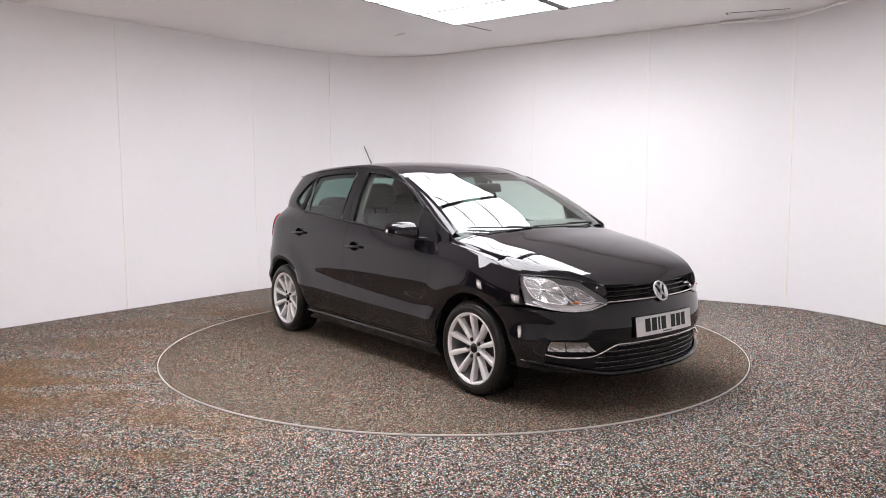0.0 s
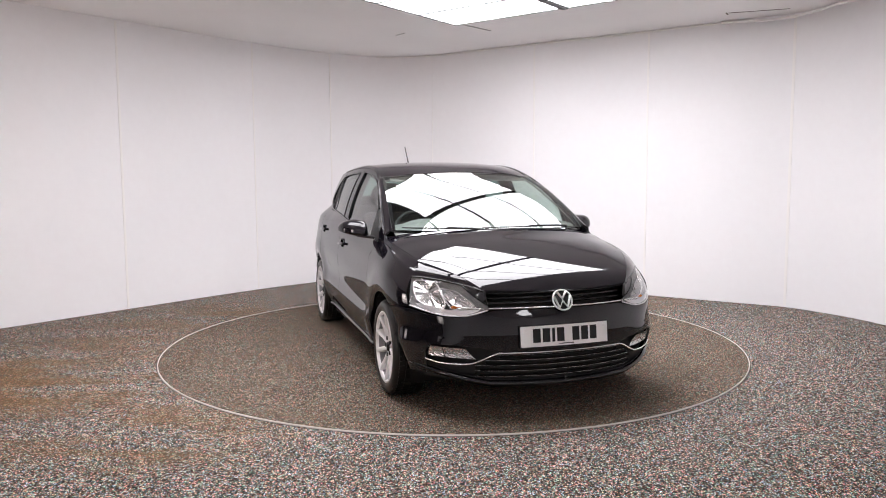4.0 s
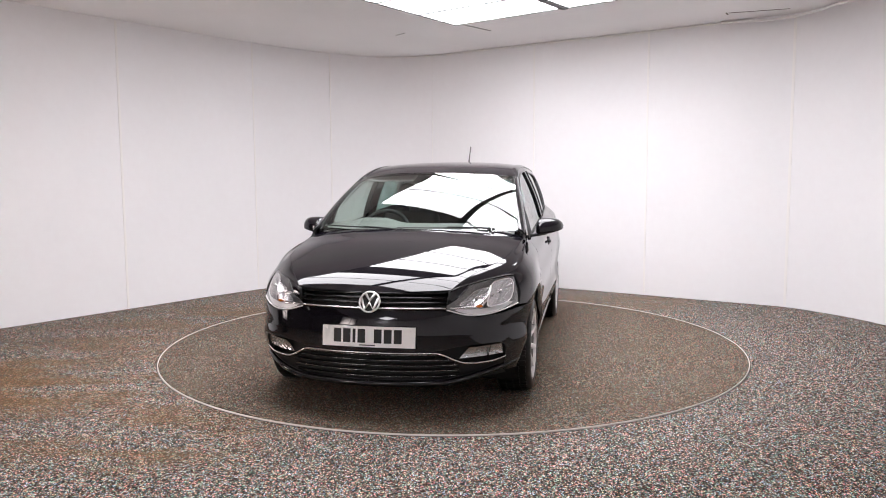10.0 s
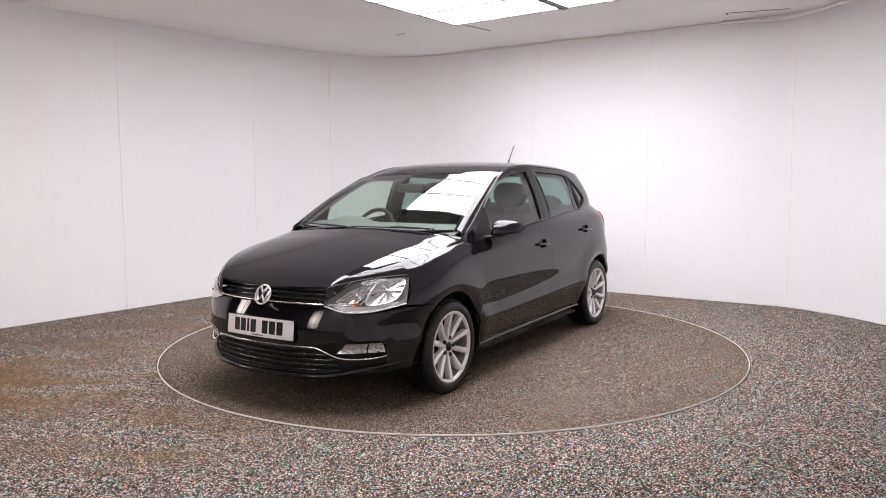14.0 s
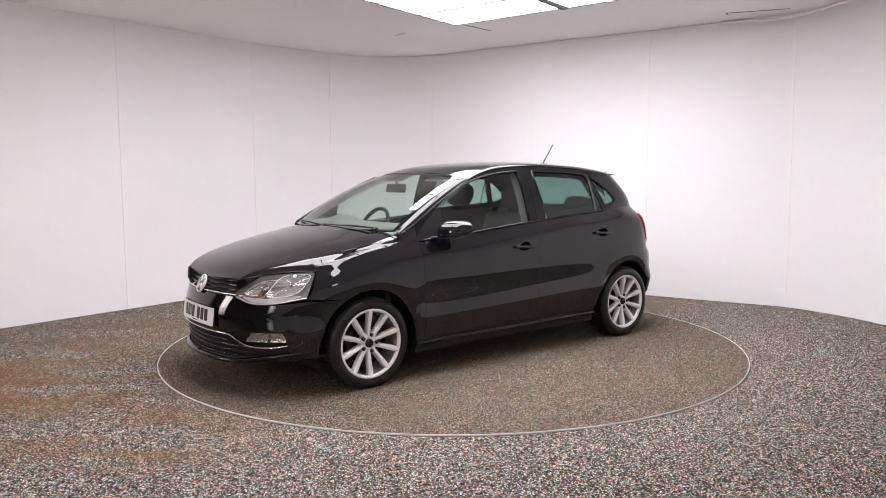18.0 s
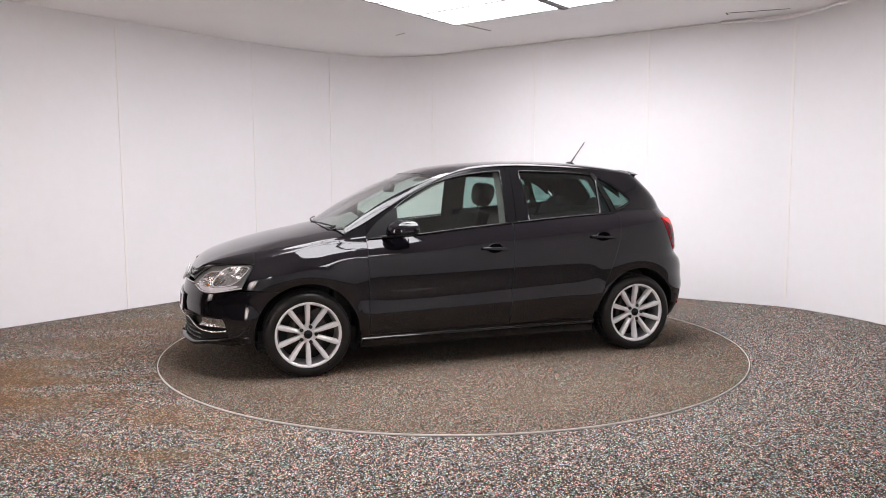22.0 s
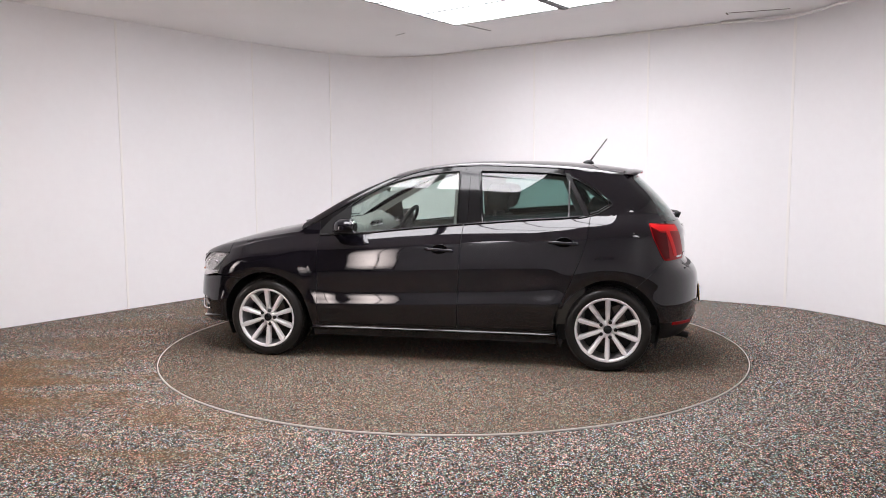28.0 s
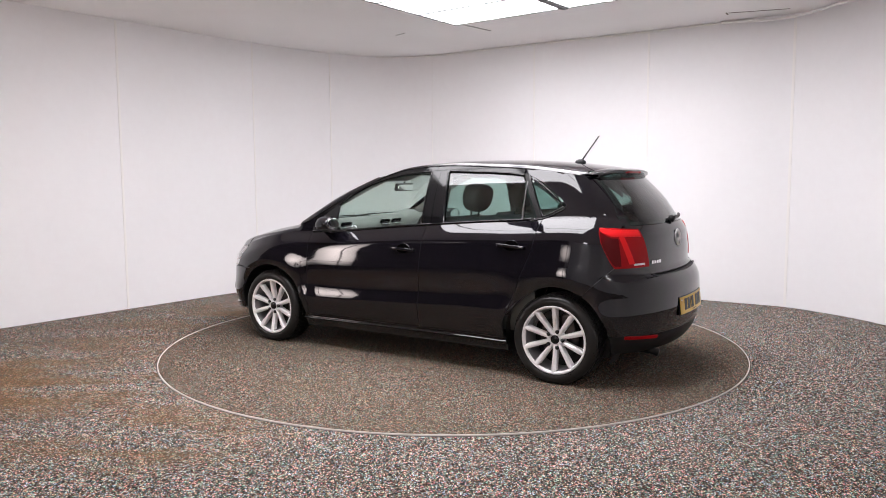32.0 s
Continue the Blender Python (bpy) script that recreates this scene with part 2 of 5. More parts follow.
def lerp(a, b, t):
    return a + (b - a) * t


MIDDLE = Vector((0, 0, 0.75))


def sheet(name, f, us, vs, material, parent, depth=0.016, side=1, lift=0.0, label="", lip=True, closed_middle=None):
    """A panel: the surface f(u, v) over the given steps, with its edges turned in by depth."""
    nu, nv = len(us), len(vs)
    P = [[Vector(f(u, v)) for v in vs] for u in us]
    N = [[None] * nv for _ in us]
    mid = closed_middle or MIDDLE
    for i in range(nu):
        for j in range(nv):
            du = P[min(i + 1, nu - 1)][j] - P[max(i - 1, 0)][j]
            dv = P[i][min(j + 1, nv - 1)] - P[i][max(j - 1, 0)]
            n = du.cross(dv)
            if n.length < 1e-9:
                n = P[i][j] - mid
            n.normalize()
            if n.dot(P[i][j] - Vector((P[i][j].x * 0.75, 0, mid.z))) < 0:
                n = -n
            N[i][j] = n
    flip = lambda q: (q.x, q.y * side, q.z)
    verts = [flip(P[i][j] + N[i][j] * lift) for i in range(nu) for j in range(nv)]
    faces = [(i * nv + j, i * nv + j + 1, (i + 1) * nv + j + 1, (i + 1) * nv + j) for i in range(nu - 1) for j in range(nv - 1)]
    a, b, c = [Vector(verts[k]) for k in faces[len(faces) // 2][:3]]
    n = (b - a).cross(c - a)
    want = N[(nu - 1) // 2][(nv - 1) // 2]
    if n.dot(Vector((want.x, want.y * side, want.z))) < 0:
        faces = [q[::-1] for q in faces]
    if lip:
        ring = [(i, 0) for i in range(nu)] + [(nu - 1, j) for j in range(1, nv)] + [(i, nv - 1) for i in range(nu - 2, -1, -1)] + [(0, j) for j in range(nv - 2, 0, -1)]
        s0 = len(verts)
        for i, j in ring:
            verts.append(flip(P[i][j] + N[i][j] * lift))
            verts.append(flip(P[i][j] + N[i][j] * (lift - depth)))
        k = len(ring)
        for i in range(k):
            j = (i + 1) % k
            faces.append((s0 + 2 * i, s0 + 2 * j, s0 + 2 * j + 1, s0 + 2 * i + 1))
    ob = finish(name, verts, faces, material, parent, label)
    # painted panels get black turned-in edges: the shut lines' shade put into colour
    if lip and material is MAT_PAINT:
        ob.data.materials.append(MAT_INK)
        k = (nu - 1) * (nv - 1)
        for i, p in enumerate(ob.data.polygons):
            if i >= k:
                p.material_index = 1
    return ob


def steps(a, b, n):
    return [lerp(a, b, i / (n - 1)) for i in range(n)]


def both(make):
    """Makes a part for the car's left (1) and right (-1)."""
    return [make(1), make(-1)]


# ---- the hall ----
H = 2.87
# plan of the wall, from the camera's left, round the far corner, to the right, and back to the doorway
WALL_PLAN = [(-4.78, -0.52), (-4.45, -0.08), (-4.0, 0.52), (-3.28, 1.49), (-2.62, 2.38), (-2.08, 3.03), (-1.52, 3.56), (-1.13, 3.80),
             (-0.71, 3.88), (-0.24, 3.76), (0.36, 3.38), (0.98, 2.98), (1.55, 2.64), (2.13, 2.27), (2.62, 1.94), (3.0, 1.70), (3.33, 1.47), (3.56, 1.14), (3.72, 0.80), (3.84, 0.30), (4.0, -0.8),
             (4.05, -2.0), (3.95, -3.4), (3.6, -4.8), (2.8, -6.0), (1.6, -6.7), (0.0, -6.9), (-1.2, -6.85), (-2.0, -6.5), (-2.8, -6.0), (-3.5, -5.25)]


def smooth_plan(pts, sub):
    out = []
    n = len(pts)
    for i in range(n - 1):
        p0, p1, p2, p3 = [Vector(pts[min(max(i + k, 0), n - 1)]) for k in (-1, 0, 1, 2)]
        for k in range(sub):
            t = k / sub
            out.append(0.5 * (2 * p1 + (p2 - p0) * t + (2 * p0 - 5 * p1 + 4 * p2 - p3) * t * t + (3 * p1 - p0 - 3 * p2 + p3) * t ** 3))
    out.append(Vector(pts[-1]))
    return out


PLAN = smooth_plan(WALL_PLAN, 5)


def plan_at(x0, y0):
    """Index of the plan point nearest to a place."""
    return min(range(len(PLAN)), key=lambda i: (PLAN[i] - Vector((x0, y0))).length)


def wall_run(name, i0, i1, label, thick=0.08):
    pts = PLAN[i0:i1 + 1]
    n = len(pts)
    front_v, back_v, faces = [], [], []
    for k, p in enumerate(pts):
        d = (PLAN[min(i0 + k + 1, len(PLAN) - 1)] - PLAN[max(i0 + k - 1, 0)]).normalized()
        q = p + Vector((-d.y, d.x)) * thick
        front_v += [(p.x, p.y, 0.004), (p.x, p.y, H)]
        back_v += [(p.x, p.y, 0.004), (p.x, p.y, H), (q.x, q.y, H), (q.x, q.y, 0.004)]
    m = 2 * n
    for k in range(n - 1):
        faces.append((2 * k, 2 * k + 2, 2 * k + 3, 2 * k + 1))
        for j in (1, 2, 3):
            faces.append((m + 4 * k + j, m + 4 * k + (j + 1) % 4, m + 4 * k + 4 + (j + 1) % 4, m + 4 * k + 4 + j))
    faces += [(m, m + 1, m + 2, m + 3), tuple(m + 4 * (n - 1) + j for j in (3, 2, 1, 0))]
    ob = finish(name, front_v + back_v, faces, MAT_WALL, None, "", smooth=False)
    for k, f in enumerate(ob.data.polygons):
        f.use_smooth = k % 4 == 0 and k < 4 * (n - 1)
    # the true bend of the wall, also at the ends of each panel
    normals = []
    for k in range(n):
        d = (PLAN[min(i0 + k + 1, len(PLAN) - 1)] - PLAN[max(i0 + k - 1, 0)]).normalized()
        normals += [(d.y, -d.x, 0)] * 2
    flat = {}
    for f in ob.data.polygons:
        for v in f.vertices:
            if v >= m:
                flat[v] = (0, 0, 0)
    ob.data.normals_split_custom_set_from_vertices(normals + [flat.get(v, (0, 0, 0)) for v in range(m, len(ob.data.vertices))])
    return tagged(ob, label, "wall", kind="structure")


def build_hall():
    fl = bmesh.new()
    bmesh.ops.create_circle(fl, cap_ends=False, segments=200, radius=2.2335)
    inner = list(fl.edges)
    outer = bmesh.ops.create_circle(fl, cap_ends=False, segments=160, radius=9.5, matrix=pose(0, -1.5, 0))
    bmesh.ops.bridge_loops(fl, edges=list(fl.edges))
    for f in fl.faces:
        if f.normal.z < 0:
            f.normal_flip()
    tagged(part("floor", fl, MAT_CARPET, smooth=False), "flecked grey brown carpet with rust coloured stains", "floor", kind="structure")
    # wall panels between seams
    marks = [(-3.28, 1.49), (-2.28, 2.80), (-1.50, 3.58), (-0.26, 3.77), (1.00, 2.97), (2.13, 2.27), (3.33, 1.47)]
    cuts = [0] + [plan_at(*m) for m in marks] + [len(PLAN) - 1]
    names = ["wall_northwest_1", "wall_northwest_2", "wall_north_1", "wall_north_2", "wall_north_3", "wall_northeast", "wall_east_1", "wall_east_2"]
    for n, a, b in zip(names, cuts[:-1], cuts[1:]):
        wall_run(n, a, b, "smooth white curved wall panel standing on the carpet")
    for k, (i, wide) in enumerate(zip(cuts[1:-1], (0.022, 0.016, 0.016, 0.004, 0.018, 0.02, 0.026))):
        p = PLAN[i]
        d = (PLAN[i + 1] - PLAN[i - 1]).normalized()
        o = Vector((d.y, -d.x))
        m = Matrix(((d.x, o.x, 0, p.x + o.x * 0.001), (d.y, o.y, 0, p.y + o.y * 0.001), (0, 0, 1, H / 2), (0, 0, 0, 1)))
        ob = part("trim", boxed((wide, 0.010, H - 0.02), m, 0.002), MAT_STRIP, smooth=False)
        tagged(ob, "thin white plastic strip over a wall seam", "trim", kind="structure")
    # ceiling
    ce = bmesh.new()
    vs = [ce.verts.new((p.x * 1.03, p.y * 1.03, H)) for p in PLAN]
    ce.faces.new(vs)
    up = bmesh.ops.extrude_face_region(ce, geom=list(ce.faces))
    bmesh.ops.translate(ce, verts=[v for v in up["geom"] if isinstance(v, bmesh.types.BMVert)], vec=(0, 0, 0.1))
    tagged(part("ceiling", ce, MAT_CEIL, smooth=False), "dull white boarded ceiling", "ceiling", kind="structure")
    # narrow cover strip along the top of the wall
    i0, i1 = plan_at(-1.0, 3.83), plan_at(3.0, 1.7)
    pts = []
    for p in PLAN[i0:i1 + 1]:
        pts.append((p.x * 0.998, p.y * 0.998, H - 0.012))
    v, f = tube(pts, 0.010, 6)
    tagged(finish("trim", v, f, MAT_STRIP), "thin white cover strip between wall and ceiling", "trim", kind="structure")
    # loose cover strip hanging from the ceiling edge near the east wall
    i0, i1 = plan_at(2.75, 1.86), plan_at(3.7, 0.85)
    pts, run = [], PLAN[i0:i1 + 1]
    for k, p in enumerate(run):
        s = k / (len(run) - 1)
        sag = 0.055 * math.sin(math.pi * min(1, s * 1.15))
        pts.append((p.x * (0.985 - 0.02 * s), p.y * (0.985 - 0.02 * s), H - 0.012 - sag * 0.6))
    v, f = tube(pts, 0.022, 8, flat=0.5)
    tagged(finish("trim", v, f, MAT_STRIP), "white cover strip sagging loose from the ceiling edge", "trim", kind="structure")
    # short scars and open joints in the ceiling board
    for (x, y, ang, ln, wd) in ((0.28, 2.035, 48, 0.42, 0.012), (2.92, 1.335, -18, 0.54, 0.008), (2.66, 1.45, 60, 0.09, 0.012), (-0.55, 2.35, -50, 0.16, 0.004)):
        ob = part("ceiling_joint", boxed((ln, wd, 0.004), pose(x, y, H - 0.003, 0, 0, ang)), MAT_JOINT, smooth=False)
        tagged(ob, "short dark open joint in the ceiling board", "joint", kind="structure")
    # dark workshop behind the doorway, where the camera stands
    for n, size, at in (("wall_south", (4.6, 0.1, 3.2), (-5.8, -5.34, 1.6)), ("wall_west_1", (0.1, 5.2, 3.2), (-8.05, -2.85, 1.6)), ("wall_west_2", (3.4, 0.1, 3.2), (-6.40, -0.44, 1.6))):
        tagged(part(n, boxed(size, pose(*at)), MAT_DARK_WALL, smooth=False), "dark brown workshop wall beyond the doorway", "wall", kind="structure")
    tagged(part("ceiling_workshop", boxed((4.8, 5.4, 0.1), pose(-5.9, -2.9, 3.04)), MAT_DARK_WALL, smooth=False), "dark workshop ceiling", "ceiling", kind="structure")


# the lights: two columns of six square-edged panels, one of them out
LIGHT_CORNER = Vector((0.05, 1.815))
LIGHT_TURN = -36.0


def build_lights():
    u = Vector((math.cos(radians(LIGHT_TURN)), math.sin(radians(LIGHT_TURN))))
    v = Vector((u.y, -u.x))
    for col in range(2):
        for row in range(6):
            c = LIGHT_CORNER + u * (0.60 + col * 1.26) + v * (0.31 + row * 0.605)
            out = col == 0 and row == 3
            m = pose(c.x, c.y, H - 0.012, 0, 0, LIGHT_TURN)
            root = new("ceiling_light", None)
            root.matrix_basis = m
            part("diffuser", boxed((1.165, 0.572, 0.012)), MAT_PANEL_OFF if out else MAT_PANEL, root, smooth=False)
            fr = bmesh.new()
            for sx, sy, px, py in ((1.205, 0.014, 0, 0.2945), (1.205, 0.014, 0, -0.2945), (0.018, 0.573, 0.594, 0), (0.018, 0.573, -0.594, 0)):
                box(fr, (sx, sy, 0.02), pose(px, py, -0.001))
            part("frame", fr, MAT_FRAME, root, "thin grey metal frame", smooth=False)
            tagged(root, "unlit rectangular ceiling light panel in a grey frame" if out else "bright white rectangular ceiling light panel in a grey frame", "light panel", "ceiling light panels")
    # single unseen panels by the wall behind the camera; the second is added fill
    for x, y, turn, w in ((2.1, -5.4, LIGHT_TURN, 0.572), (-1.9, -6.05, 30, 0.60)):
        root = new("ceiling_light", None)
        root.matrix_basis = pose(x, y, H - 0.012, 0, 0, turn)
        part("diffuser", boxed((w, 0.572, 0.012)), MAT_PANEL, root, smooth=False)
        fr = bmesh.new()
        for sx, sy, px, py in ((w + 0.03, 0.014, 0, 0.2945), (w + 0.03, 0.014, 0, -0.2945), (0.014, 0.573, w / 2 + 0.008, 0), (0.014, 0.573, -w / 2 - 0.008, 0)):
            box(fr, (sx, sy, 0.02), pose(px, py, -0.001))
        part("frame", fr, MAT_FRAME, root, "thin grey metal frame", smooth=False)
        tagged(root, "unseen lit white ceiling light panel behind the camera", "light panel", "ceiling light panels")
    c = LIGHT_CORNER + u * 1.23 + v * 1.82
    tagged(part("light_bar", boxed((0.062, 3.66, 0.03), pose(c.x, c.y, H - 0.014, 0, 0, LIGHT_TURN)), MAT_FRAME, smooth=False), "dark grey bar between the two rows of light panels", "light bar")
    # upright lamps beside the doorway
    for x, y, turn, w in ((-2.80, -4.50, 36, 0.58), (-4.4, -1.45, 80, 0.46)):
        root = new("upright_lamp", None)
        root.matrix_basis = pose(x, y, 0.0, 0, 0, -turn)
        part("panel", boxed((w, 0.03, 1.75), pose(0, 0.02, 1.25), 0.01), MAT_UPRIGHT, root, smooth=False)
        part("case", boxed((w + 0.06, 0.06, 1.82), pose(0, -0.03, 1.25), 0.01), MAT_PLASTIC, root, smooth=False)
        part("divider", boxed((0.022, 0.02, 1.75), pose(0.13 * w, 0.042, 1.25)), MAT_PLASTIC, root, smooth=False)
        part("divider", boxed((w, 0.02, 0.022), pose(0, 0.042, 0.80)), MAT_PLASTIC, root, smooth=False)
        part("stand", boxed((0.05, 0.05, 0.40), pose(0, -0.03, 0.20)), MAT_PLASTIC, root, smooth=False)
        part("foot", boxed((0.45, 0.30, 0.02), pose(0, -0.03, 0.014)), MAT_PLASTIC, root, smooth=False)
        tagged(root, "tall upright studio lamp with a lit white panel", "lamp", "upright lamps")
    root = new("tube_light", None)
    root.matrix_basis = pose(-6.2, -3.2, 2.90, 0, 0, 70)
    part("tube", boxed((1.5, 0.12, 0.05), pose(0, 0, -0.03), 0.02), MAT_TUBE, root)
    part("housing", boxed((1.54, 0.16, 0.05), pose(0, 0, 0.03), 0.01), MAT_STRIP, root)
    tagged(root, "lit tube lamp under the dark workshop ceiling", "lamp")


build_hall()
build_lights()

# ---- the turntable ----
turntable = new("turntable", None)
tagged(turntable, "round carpeted turntable with a thin pale metal rim", "turntable")
_d = bmesh.new()
bmesh.ops.create_circle(_d, cap_ends=True, segments=160, radius=2.224)
part("disc", _d, MAT_TABLE, turntable, "brown grey flecked carpet disc", smooth=False)
_v, _f = lathe([(2.2225, -0.02), (2.2225, 0.003), (2.225, 0.005), (2.2285, 0.003), (2.2285, -0.02)], 200)
finish("rim", [(x, z, y) for x, y, z in _v], _f, MAT_RING, turntable, "thin pale metal edge")
_v, _f = lathe([(2.2300, -0.02), (2.2300, 0.001), (2.2345, 0.003), (2.236, -0.02)], 200)
tagged(finish("floor_edge", [(x, z, y) for x, y, z in _v], _f, mat("dull_edge", (0.10, 0.09, 0.08), 0.8)), "dull metal edge of the floor round the turntable", "floor edge", kind="structure")

# ---- the car: x forward, y to its left, z up, origin on the ground midway between the axles ----
WHEELS = 1.235
HUB = 0.286
ARCH = 0.342

belt = spl((1.75, 0.715), (1.6, 0.752), (1.49, 0.79), (1.3, 0.848), (1.15, 0.878), (1.0, 0.895), (0.83, 0.905), (0.48, 0.925), (0.18, 0.954), (-0.13, 0.981), (-0.44, 1.005), (-0.74, 1.026), (-0.9, 1.034), (-1.06, 1.046), (-1.3, 1.06), (-1.7, 1.06))
base = spl((1.95, 0.79), (1.6, 0.822), (1.3, 0.836), (0.9, 0.832), (0.4, 0.832), (-0.5, 0.836), (-1.0, 0.838), (-1.25, 0.834), (-1.5, 0.818), (-1.9, 0.79))
low = spl((0.14, -0.095), (0.20, -0.064), (0.24, -0.046), (0.30, -0.025), (0.36, -0.009), (0.395, 0.0), (0.41, -0.001), (0.44, -0.007), (0.475, -0.0135), (0.49, -0.0145), (0.52, -0.013), (0.58, -0.007), (0.63, -0.0035), (0.655, -0.003), (0.68, -0.0045), (0.74, -0.012), (0.82, -0.023), (0.90, -0.036), (1.2, -0.05))
high = spl((0.0, -0.050), (0.03, -0.033), (0.06, -0.017), (0.08, -0.008), (0.10, -0.003), (0.14, 0.0), (0.2, 0.0))
rise = spl((1.2, 0.0), (0.8, 0.0), (-0.85, 0.05), (-1.6, 0.06))
shoulder = spl((2.0, 1.0), (0.0, 1.0), (-0.3, 1.05), (-0.9, 1.6), (-1.3, 2.1), (-1.9, 2.3))
nose = spl((0.15, 1.90), (0.19, 2.00), (0.22, 2.022), (0.26, 2.019), (0.34, 2.027), (0.41, 2.034), (0.47, 2.035), (0.52, 2.028), (0.56, 2.016), (0.61, 1.996), (0.66, 1.975), (0.71, 1.948), (0.76, 1.89))
tail = spl((0.18, 1.76), (0.22, 1.815), (0.28, 1.855), (0.33, 1.872), (0.50, 1.885), (0.60, 1.88), (0.66, 1.858), (0.69, 1.83), (0.72, 1.785), (0.80, 1.785), (0.90, 1.775), (0.96, 1.76), (1.0, 1.738), (1.06, 1.692), (1.12, 1.642), (1.2, 1.568), (1.3, 1.467), (1.36, 1.40), (1.42, 1.33))
rear_start = spl((0.9, 1.25), (1.05, 1.2), (1.35, 1.0))
FRONT_START = 1.15
# how square the rear corners are, by height
rear_square = spl((0.9, 4.0), (1.0, 4.0), (1.2, 7.0), (1.45, 7.0))
rail_z = spl((0.97, 0.946), (0.85, 1.002), (0.66, 1.111), (0.48, 1.206), (0.33, 1.279), (0.17, 1.341), (0.0, 1.378), (-0.17, 1.393), (-0.33, 1.398), (-0.6, 1.390), (-0.92, 1.372), (-1.1, 1.354), (-1.3, 1.325), (-1.45, 1.295))
window_top = spl((0.83, 0.925), (0.75, 1.01), (0.62, 1.105), (0.482, 1.196), (0.327, 1.271), (0.172, 1.315), (0.018, 1.342), (-0.135, 1.357), (-0.3, 1.361), (-0.6, 1.353), (-0.76, 1.346), (-0.92, 1.33), (-1.044, 1.285), (-1.12, 1.235), (-1.19, 1.18), (-1.235, 1.13), (-1.246, 1.10))
hood_mid = spl((0.9, 1.010), (1.06, 0.985), (1.13, 0.972), (1.2, 0.957), (1.37, 0.925), (1.54, 0.885), (1.716, 0.834), (1.84, 0.786), (1.895, 0.753), (1.93, 0.724), (1.95, 0.703), (2.0, 0.64))
hood_half = spl((0.9, 0.735), (1.0, 0.725), (1.2, 0.705), (1.49, 0.664), (1.6, 0.622), (1.7, 0.570), (1.8, 0.516), (1.87, 0.472), (1.93, 0.428), (2.0, 0.40))
lamp_top_y = spl((1.49, 0.760), (1.564, 0.724), (1.6, 0.700), (1.7, 0.634), (1.8, 0.554), (1.87, 0.487), (1.93, 0.430))
lamp_top_z = spl((1.49, 0.770), (1.564, 0.762), (1.6, 0.763), (1.7, 0.759), (1.8, 0.746), (1.87, 0.730), (1.93, 0.710))
roof_mid = spl((0.45, 1.320), (0.36, 1.350), (0.16, 1.398), (0.0, 1.419), (-0.17, 1.432), (-0.33, 1.440), (-0.5, 1.441), (-0.67, 1.439), (-0.83, 1.433), (-1.0, 1.422), (-1.17, 1.405), (-1.34, 1.380), (-1.46, 1.358))


def flare(x, z):
    out = 0.0
    for c in (WHEELS, -WHEELS):
        r = math.hypot(x - c, z - HUB)
        k = (r - ARCH) / 0.05
        out += 0.013 * (1 - (1 - max(0.0, k)) ** 2) if k < 1 else 0.013 * math.exp(-((k - 1) / 2.0) ** 2)
    return out


def half_width(x, z):
    """Half the body's width, before the corners round it off."""
    zb = belt(x)
    if z <= zb:
        return base(x) + low(z - rise(x)) + shoulder(x) * high(zb - z) + flare(x, z)
    d = z - zb
    return base(x) + low(zb - rise(x)) - 0.050 * shoulder(x) - 0.22 * d - 0.44 * d * d


def side(x, z):
    """The body's left side at x and z."""
    w = half_width(x, z)
    if x > FRONT_START:
        t = min(1.0, (x - FRONT_START) / (nose(z) - FRONT_START))
        w *= math.sqrt(max(0.0, 1 - t ** 4))
    s = rear_start(z)
    if -x > s:
        t = min(1.0, (-x - s) / (tail(z) - s))
        w *= math.sqrt(max(0.0, 1 - t ** rear_square(z)))
    return Vector((x, w, z))


def front(a, z):
    """The nose, by the angle a from its middle (0) to the side (90 degrees)."""
    x = FRONT_START + (nose(z) - FRONT_START) * math.cos(a) ** 0.5
    return Vector((x, half_width(x, z) * math.sin(a), z))


def rear(a, z):
    s = rear_start(z)
    x = -(s + (tail(z) - s) * max(0.0, math.cos(a)) ** (2 / rear_square(z)))
    return Vector((x, half_width(x, z) * math.sin(a), z))


def front_at_y(y, z):
    """The nose at y and z."""
    w = half_width(1.8, z)
    for _ in range(4):
        t = max(0.0, 1 - (y / w) ** 2) ** 0.25
        x = FRONT_START + (nose(z) - FRONT_START) * t
        w = half_width(x, z)
    return Vector((x, y, z))


def front_angle(y, z=0.45):
    return math.asin(min(1.0, y / half_width(front_at_y(y, z).x, z)))


def rear_at_y(y, z):
    w = half_width(-1.7, z)
    s = rear_start(z)
    for _ in range(4):
        t = max(0.0, 1 - (y / w) ** 2) ** (1 / rear_square(z))
        x = -(s + (tail(z) - s) * t)
        w = half_width(x, z)
    return Vector((x, y, z))


def hood(x, y):
    q = abs(y) / 0.70
    crease = 0.002 * math.exp(-((abs(y) - (0.60 - 0.16 * (x - 1.0))) / 0.05) ** 2)
    return Vector((x, y, hood_mid(x) - 0.036 * q ** 2 - 0.024 * q ** 6 + crease - 0.006))


def arch_z(x, c, r=ARCH):
    d = r * r - (x - c) ** 2
    return HUB + math.sqrt(d) if d > 0 else 0.0


def round_steps(c, r, a0, a1, n):
    """Steps in x that run evenly round a wheel arch."""
    return [c + r * math.cos(lerp(a0, a1, i / (n - 1))) for i in range(n)]


car = new("car", None)
tagged(car, "glossy black five-door hatchback with silver ten-spoke alloy wheels on a turntable", "car")
SILL = 0.235


def bezier2(a, b, c, t):
    return a * (1 - t) ** 2 + b * 2 * t * (1 - t) + c * t * t


